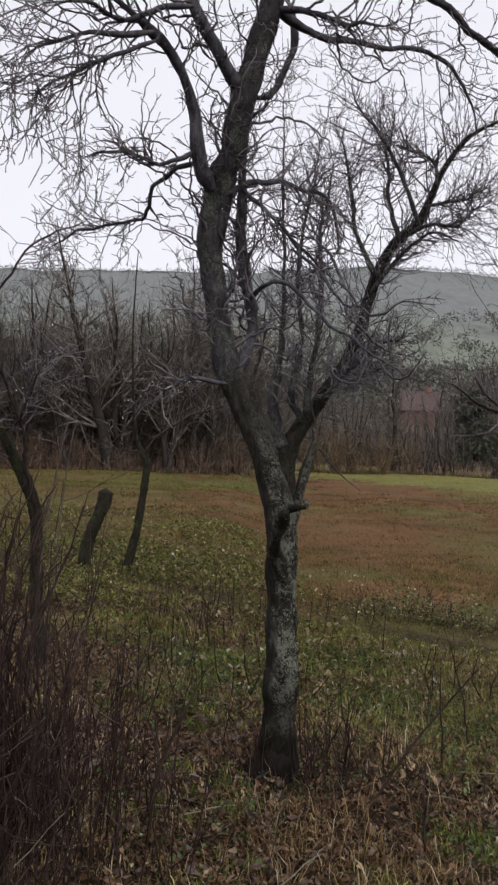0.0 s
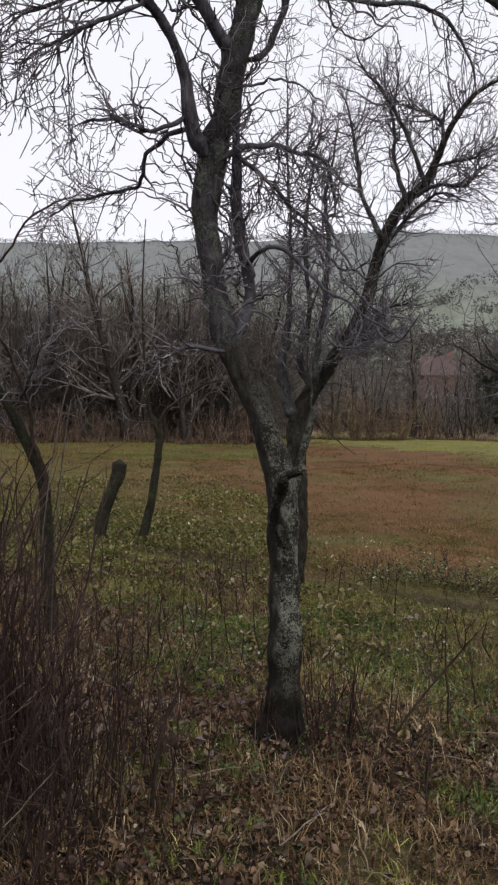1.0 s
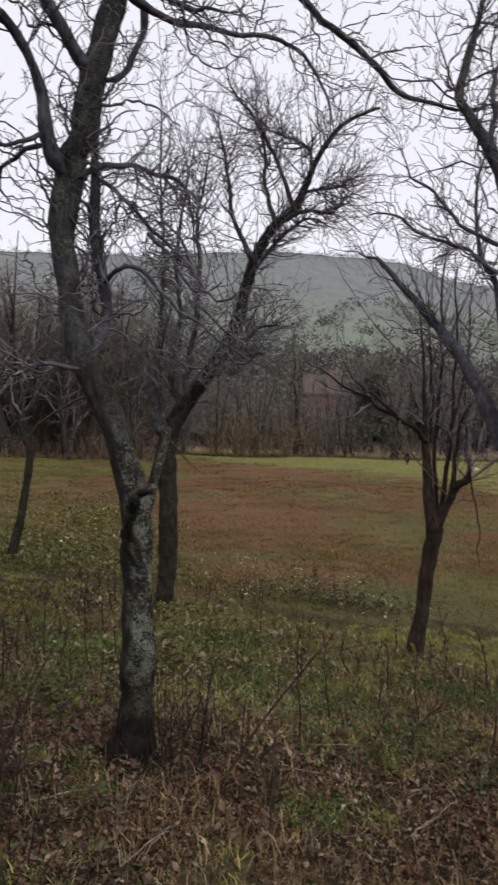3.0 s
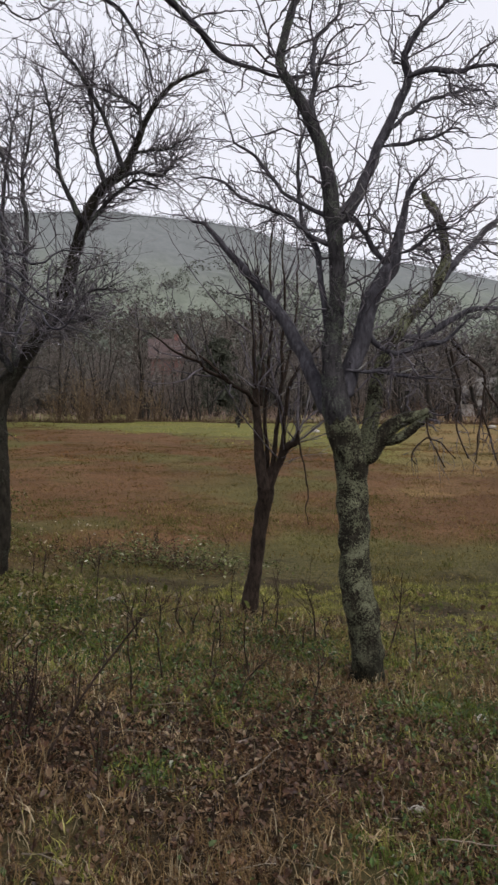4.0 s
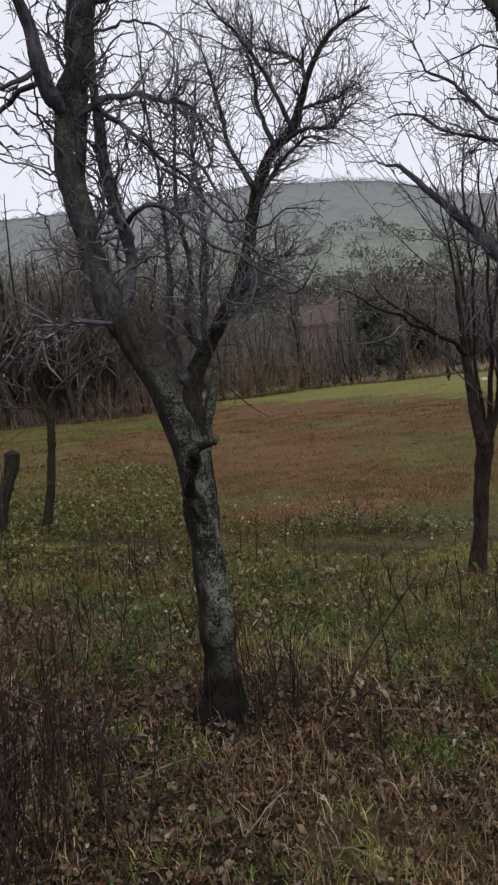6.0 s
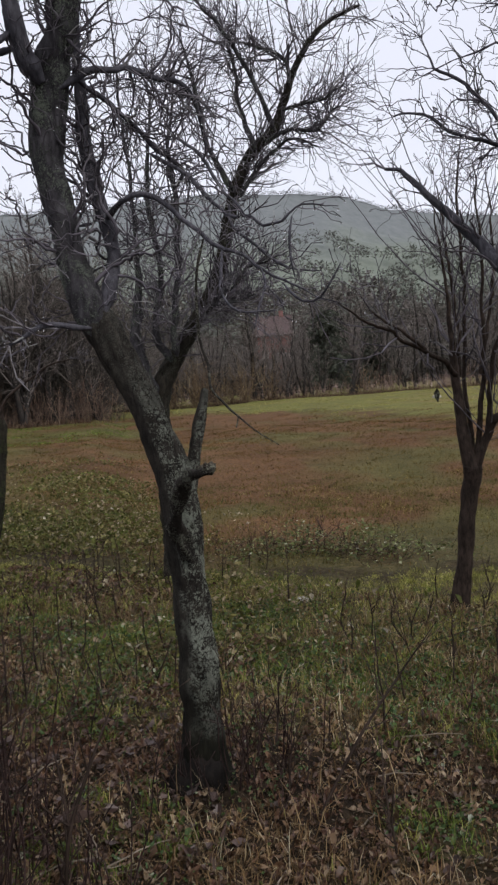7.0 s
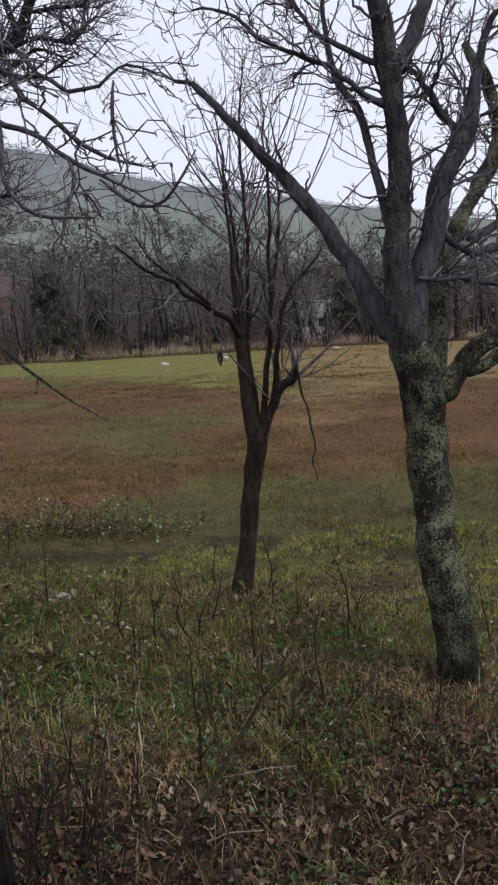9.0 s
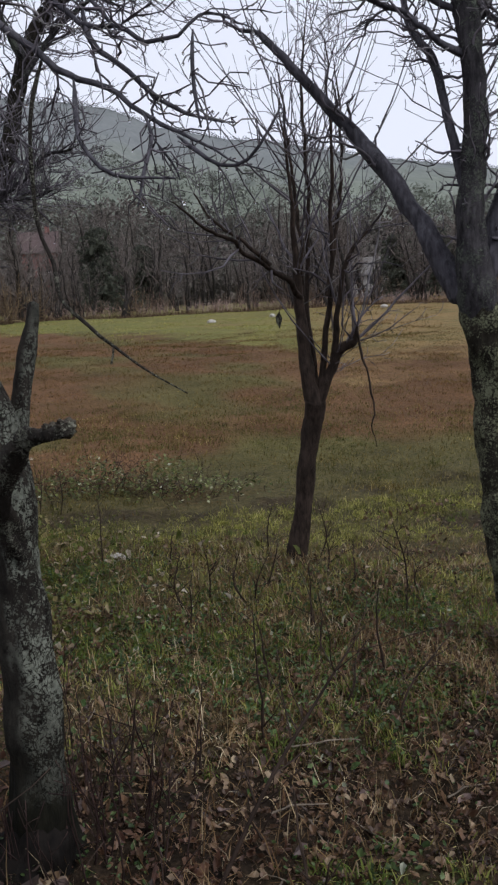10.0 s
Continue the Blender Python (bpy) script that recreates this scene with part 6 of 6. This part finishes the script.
leafy_clump(2.25, 10.9, 0.26, 0.3, 0.46, 760, 71)
leafy_clump(2.8, 10.4, 0.30, 0.3, 0.36, 640, 72)
leafy_clump(3.3, 10.0, 0.36, 0.28, 0.20, 340, 73)
leafy_clump(1.6, 10.6, 0.32, 0.34, 0.28, 360, 74)


def stem_mesh(name, rng, foot, way, length, r, level, o):
    out = []
    twigs(rng, foot, way, length, r, level, out, o)
    return shoots_mesh(name, out)


STALK = dict(seg=0.05, wobble=0.09, pull=(0, 0, 0.3), dens=(7, 4, 3), ratio=0.4, tip=0.0014)


def shrub(name, px, py, count, sx, sy, tall, r, lean, label, seed, mat, level=1):
    """Many-stemmed shrub, each stem a part."""
    rng = np.random.default_rng(seed)
    z = float(height(px, py))
    s = root(name, (px, py, z), label, "shrub")
    for _ in range(count):
        a, b = rng.normal(0, sx), rng.normal(0, sy)
        w = rng.normal(0, lean, 3) + np.array((0.3 * a, 0.3 * b, 1))
        part("stem", stem_mesh("stem", rng, (a, b, float(height(px + a, py + b)) - z - 0.03), w, rng.uniform(*tall), rng.uniform(*r), level, STALK), mat, s)


shrub("thicket_shrub", -0.80, 2.75, 180, 0.18, 0.38, (0.30, 0.90), (0.0022, 0.0052), 0.10, "dense dark reddish shrub of bare upright stems", 81, CANE)
shrub("thicket_shrub", -0.95, 2.95, 46, 0.13, 0.35, (0.8, 1.4), (0.004, 0.009), 0.07, "taller dark bare stems in the thicket", 82, CANE)
shrub("thicket_shrub", -0.64, 3.3, 60, 0.18, 0.3, (0.3, 0.85), (0.0026, 0.0055), 0.12, "reddish stems at the thicket's edge", 83, CANE)
shrub("thicket_shrub", -0.36, 2.75, 44, 0.2, 0.36, (0.25, 0.62), (0.002, 0.0042), 0.2, "sparse thin reddish stems before the thicket", 86, CANE)
shrub("sucker_shoots", 0.36, 3.92, 34, 0.13, 0.12, (0.18, 0.60), (0.0022, 0.005), 0.20, "reddish sucker shoots round the old tree's foot", 84, CANE)
shrub("sucker_shoots", 0.08, 3.86, 10, 0.08, 0.08, (0.12, 0.35), (0.002, 0.004), 0.25, "short sucker shoots at the old tree's foot", 85, CANE)


def arching_cane(foot, pts):
    """A dead cane that rises from the thicket and bends over."""
    z = float(height(*foot))
    cane = root("dead_cane", (foot[0], foot[1], z), "grey-brown dead cane arching out of the thicket", "cane")
    line = [(0, 0, -0.03, 0.004), (0.02, 0.01, 0.55 * (pts[0][2] - z), 0.003)] + [(x - foot[0], y - foot[1], h - z, 0.0026 - 0.0006 * k) for k, (x, y, h) in enumerate(pts)]
    part("stem", fast_mesh("stem", *tube(smooth_path(line, 0.03), 6)), PALE_CANE, cane)


PALE_CANE = island("pale_dead_cane", [(0.0, (0.08, 0.065, 0.055)), (1.0, (0.13, 0.11, 0.095))], 0.7)
arching_cane((-0.89, 3.55), ((-0.77, 3.60, 1.66), (-0.67, 3.62, 1.65), (-0.51, 3.66, 1.62)))
arching_cane((-0.81, 3.45), ((-0.73, 3.50, 1.60), (-0.66, 3.50, 1.51), (-0.58, 3.50, 1.44)))


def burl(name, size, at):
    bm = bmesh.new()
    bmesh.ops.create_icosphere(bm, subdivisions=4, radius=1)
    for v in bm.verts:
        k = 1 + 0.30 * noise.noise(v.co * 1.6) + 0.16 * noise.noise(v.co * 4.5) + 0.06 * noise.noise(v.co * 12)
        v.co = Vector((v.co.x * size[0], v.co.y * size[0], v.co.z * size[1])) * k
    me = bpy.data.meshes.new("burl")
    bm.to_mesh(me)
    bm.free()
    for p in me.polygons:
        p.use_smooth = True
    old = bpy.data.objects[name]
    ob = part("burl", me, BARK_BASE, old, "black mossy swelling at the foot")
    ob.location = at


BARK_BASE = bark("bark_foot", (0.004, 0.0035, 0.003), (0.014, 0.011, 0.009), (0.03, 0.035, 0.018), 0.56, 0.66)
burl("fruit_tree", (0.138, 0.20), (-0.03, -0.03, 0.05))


def broken_end(name, at, r):
    """Splintered wood and lichen at the end of the stub."""
    bm = bmesh.new()
    bmesh.ops.create_icosphere(bm, subdivisions=3, radius=1)
    for v in bm.verts:
        k = 1 + 0.45 * noise.noise(v.co * 2.2 + Vector((3, 1, 7))) + 0.3 * noise.noise(v.co * 6)
        v.co = Vector((v.co.x * 1.15, v.co.y, v.co.z)) * k * r
    me = bpy.data.meshes.new("broken_end")
    bm.to_mesh(me)
    bm.free()
    tree = bpy.data.objects[name]
    ob = part("broken_end", me, bark("broken_wood", (0.025, 0.02, 0.016), (0.10, 0.085, 0.065), (0.2, 0.195, 0.15), 0.5, 0.56), tree, "splintered pale end of the broken stub")
    ob.location = Vector(at) - tree.location


broken_end("fruit_tree", (0.237, 3.475, 1.322), 0.019)
broken_end("fruit_tree", (0.215, 3.53, 1.312), 0.016)


def stalk(seed, tall):
    rng = np.random.default_rng(seed)
    s = root("dry_stalk", (0, 0, 0), "thin dry bare weed stalk in the grass", "stalk", "dry stalks in the grass")
    part("stem", stem_mesh("stem", rng, (0, 0, -0.03), rng.normal(0, 0.15, 3) + np.array((0, 0, 1)), tall, 0.0065, 1, STALK), DRY, s)
    return s


stalks = [stalk(91, 0.24), stalk(92, 0.32), stalk(93, 0.42), stalk(94, 0.30), stalk(95, 0.5)]
places = [(2.38, 5.27), (3.05, 4.9), (1.30, 4.75), (1.62, 4.9), (1.05, 4.3)]
rng = np.random.default_rng(96)
for k in range(60):
    places.append((rng.uniform(-2.2, 0.5), rng.uniform(5.2, 9.0)))
for k in range(14):
    places.append((rng.uniform(0.6, 3.6), rng.uniform(3.3, 7.0)))
for k, (px, py) in enumerate(places):
    m = pose(px, py, float(height(px, py)), 0, rng.uniform(-12, 12), rng.uniform(0, 360)) @ Matrix.Diagonal((1, 1, rng.uniform(0.6, 1.2), 1))
    if k < 5:
        stalks[k].matrix_basis = m
    else:
        copy_thing(stalks[int(rng.integers(0, 5))], pose(0, 0, 0)).matrix_basis = m


def wild_shoot(foot, tip, seed):
    """A thin bare seedling or weed stem that forks towards its top."""
    rng = np.random.default_rng(seed)
    z = float(height(*foot))
    tall = tip[2]
    s = root("wild_shoot", (foot[0], foot[1], z), "thin dark bare seedling standing in the grass" if tall > 0.3 else "short dark weed stem in the grass", "seedling", "wild shoots in the grass")
    bend = rng.normal(0, 0.03, 2)
    r = 0.0040 + 0.0045 * tall
    line = [(0, 0, -0.03, r), (0.3 * tip[0] + bend[0], bend[1], 0.4 * tall, 0.85 * r), (0.65 * tip[0] + 0.6 * bend[0], 0.5 * bend[1], 0.72 * tall, 0.65 * r), (tip[0], 0, tall, 0.0014)]
    path = smooth_path(line, 0.03)
    part("stem", fast_mesh("stem", *tube(path, 6)), DRY, s)
    out = []
    sprout(rng, path, 5 + 6 * tall, (0.05 + 0.1 * tall, 0.1 + 0.4 * tall), 0, out, STALK, 0.3, 0.8, 0.6)
    for k, (p, n) in enumerate(out):
        part("twig", fast_mesh("twig", *tube(p, n)), DRY, s)


SHOOTS = [((-0.94, 4.65), (0.02, 0, 0.64)), ((-0.70, 4.95), (0.02, 0, 0.52)), ((-0.61, 5.07), (0, 0, 0.49)), ((-0.57, 5.50), (-0.01, 0, 0.40)), ((-0.24, 6.91), (-0.01, 0, 0.5)), ((-0.38, 3.29), (0.04, 0, 0.48)),
          ((-0.34, 3.15), (0.21, 0, 0.68)), ((-0.82, 4.09), (-0.10, 0, 0.66)), ((0.53, 3.60), (0.51, 0, 0.66)), ((1.36, 5.90), (-0.02, 0, 0.34)), ((0.75, 9.23), (0.04, 0, 0.40)), ((1.33, 9.81), (0.06, 0, 0.40)),
          ((1.50, 4.49), (0.06, 0, 0.18)), ((0.75, 3.33), (0, 0, 0.25)), ((0.50, 3.85), (0.04, 0, 0.24)), ((2.59, 5.55), (-0.11, 0, 0.47)), ((1.70, 5.77), (-0.06, 0, 0.34)), ((1.73, 5.80), (0.09, 0, 0.26)),
          ((1.28, 5.65), (0.01, 0, 0.23)), ((2.60, 6.62), (0.02, 0, 0.42)), ((2.30, 5.98), (0, 0, 0.25)), ((2.70, 5.61), (0.03, 0, 0.18)), ((0.40, 4.13), (0.12, 0, 0.26)), ((0.51, 4.22), (0.04, 0, 0.31)),
          ((0.80, 3.75), (0.04, 0, 0.19)), ((1.61, 4.28), (0.28, 0, 0.31)), ((3.06, 5.31), (0.10, 0, 0.54)), ((0.79, 7.90), (0.04, 0, 0.34)), ((1.50, 5.92), (0, 0, 0.29)), ((1.51, 9.71), (0.02, 0, 0.40)),
          ((1.99, 4.13), (0.05, 0, 0.27)), ((1.09, 2.83), (0.02, 0, 0.14))]
for k, (foot, tip) in enumerate(SHOOTS):
    wild_shoot(foot, tip, 300 + k)


# fallen twigs lying on the litter
def fallen(seed, length):
    rng = np.random.default_rng(seed)
    s = root("fallen_twig", (0, 0, 0), "pale dead twig lying on the leaves", "twig", "fallen twigs on the ground")
    o = dict(seg=0.04, wobble=0.16, pull=(0, 0, 0), dens=(6, 4, 3), ratio=0.35, tip=0.0016)
    out = []
    twigs(rng, (0, 0, 0), (1, 0, 0), length, 0.0045, 1, out, o)
    for p, _ in out:
        p[:, 2] = np.abs(p[:, 2]) * 0.35
    part("stem", shoots_mesh("stem", out), PALE_TWIG, s)
    return s


PALE_TWIG = island("pale_dead_twig", [(0.0, (0.14, 0.105, 0.075)), (1.0, (0.36, 0.30, 0.23))], 0.7)
lying = [fallen(111, 0.28), fallen(112, 0.4), fallen(113, 0.2)]
rng = np.random.default_rng(114)
places = [(1.15, 3.6), (1.30, 3.25), (0.95, 3.9), (0.25, 3.1), (0.75, 3.0), (1.9, 3.1)]
for k in range(34):
    places.append((rng.uniform(-0.6, 2.8), rng.uniform(2.3, 4.6)))
for k, (px, py) in enumerate(places):
    m = pose(px, py, float(height(px, py)) + 0.018, 0, rng.uniform(-6, 6), rng.uniform(0, 360))
    if k < 3:
        lying[k].matrix_basis = m
    else:
        copy_thing(lying[int(rng.integers(0, 3))], pose(0, 0, 0)).matrix_basis = m


def stone(px, py, a, b, c, mat, label, seed, sink=0.3):
    bm = bmesh.new()
    bmesh.ops.create_icosphere(bm, subdivisions=3, radius=1)
    for v in bm.verts:
        k = 1 + 0.25 * noise.noise(v.co * 1.3 + Vector((seed, 0, 0))) + 0.08 * noise.noise(v.co * 4 + Vector((0, seed, 0)))
        v.co = Vector((v.co.x * a, v.co.y * b, v.co.z * c)) * k
    me = bpy.data.meshes.new("stone")
    bm.to_mesh(me)
    bm.free()
    for p in me.polygons:
        p.use_smooth = True
    s = new("stone", me)
    me.materials.append(mat)
    s.location = (px, py, float(height(px, py)) + c * (1 - 2 * sink))
    s.rotation_euler = (0, 0, seed)
    return tagged(s, label, "stone")


PALE = plain("pale_stone", (0.28, 0.26, 0.23), (0.48, 0.45, 0.4), 20)
DULL = plain("dull_stone", (0.06, 0.047, 0.038), (0.105, 0.085, 0.07), 14)
RED = plain("brick_red_stone", (0.17, 0.07, 0.045), (0.26, 0.12, 0.08), 30)
stone(2.86, 3.82, 0.05, 0.035, 0.025, PALE, "small pale stone in the thin grass", 1)
stone(1.32, 7.10, 0.075, 0.05, 0.018, PALE, "pale flat stone on the bank", 2)
stone(1.95, 2.85, 0.04, 0.02, 0.015, PALE, "small pale chip among the leaves", 3)
stone(1.90, 2.25, 0.055, 0.045, 0.028, RED, "brick-red stone in the grass", 4)
stone(0.49, 2.42, 0.13, 0.10, 0.05, DULL, "dull brown half-buried stone among leaves", 5, 0.45)
for a, d in ((22.0, 52), (33.5, 66), (26.1, 58)):
    stone(d * math.sin(radians(a)), d * math.cos(radians(a)), 0.3, 0.2, 0.16, PALE, "white stone lying in the far meadow", a)

# raindrops hanging from twig ends
rng = np.random.default_rng(99)
ends = np.array(tips)
ends = ends[(ends[:, 1] < 9) & (ends[:, 2] > 1.0) & (ends[:, 2] < 2.7)]
ends = ends[rng.permutation(len(ends))[:1500]]
bm = bmesh.new()
bmesh.ops.create_icosphere(bm, subdivisions=1, radius=1)
bv = np.array([v.co for v in bm.verts])
bf = np.array([[v.index for v in f.verts] for f in bm.faces])
bm.free()
drop = [(bv * np.array((0.8, 0.8, 1.0)) * s + e - np.array((0, 0, 1.1 * s)), bf) for e, s in zip(ends, rng.uniform(0.003, 0.0056, len(ends)))]
tagged(part("raindrops", fast_mesh("raindrops", *joined(drop)), WATER), "clear raindrops hanging from the twigs", "raindrops", kind="stuff")
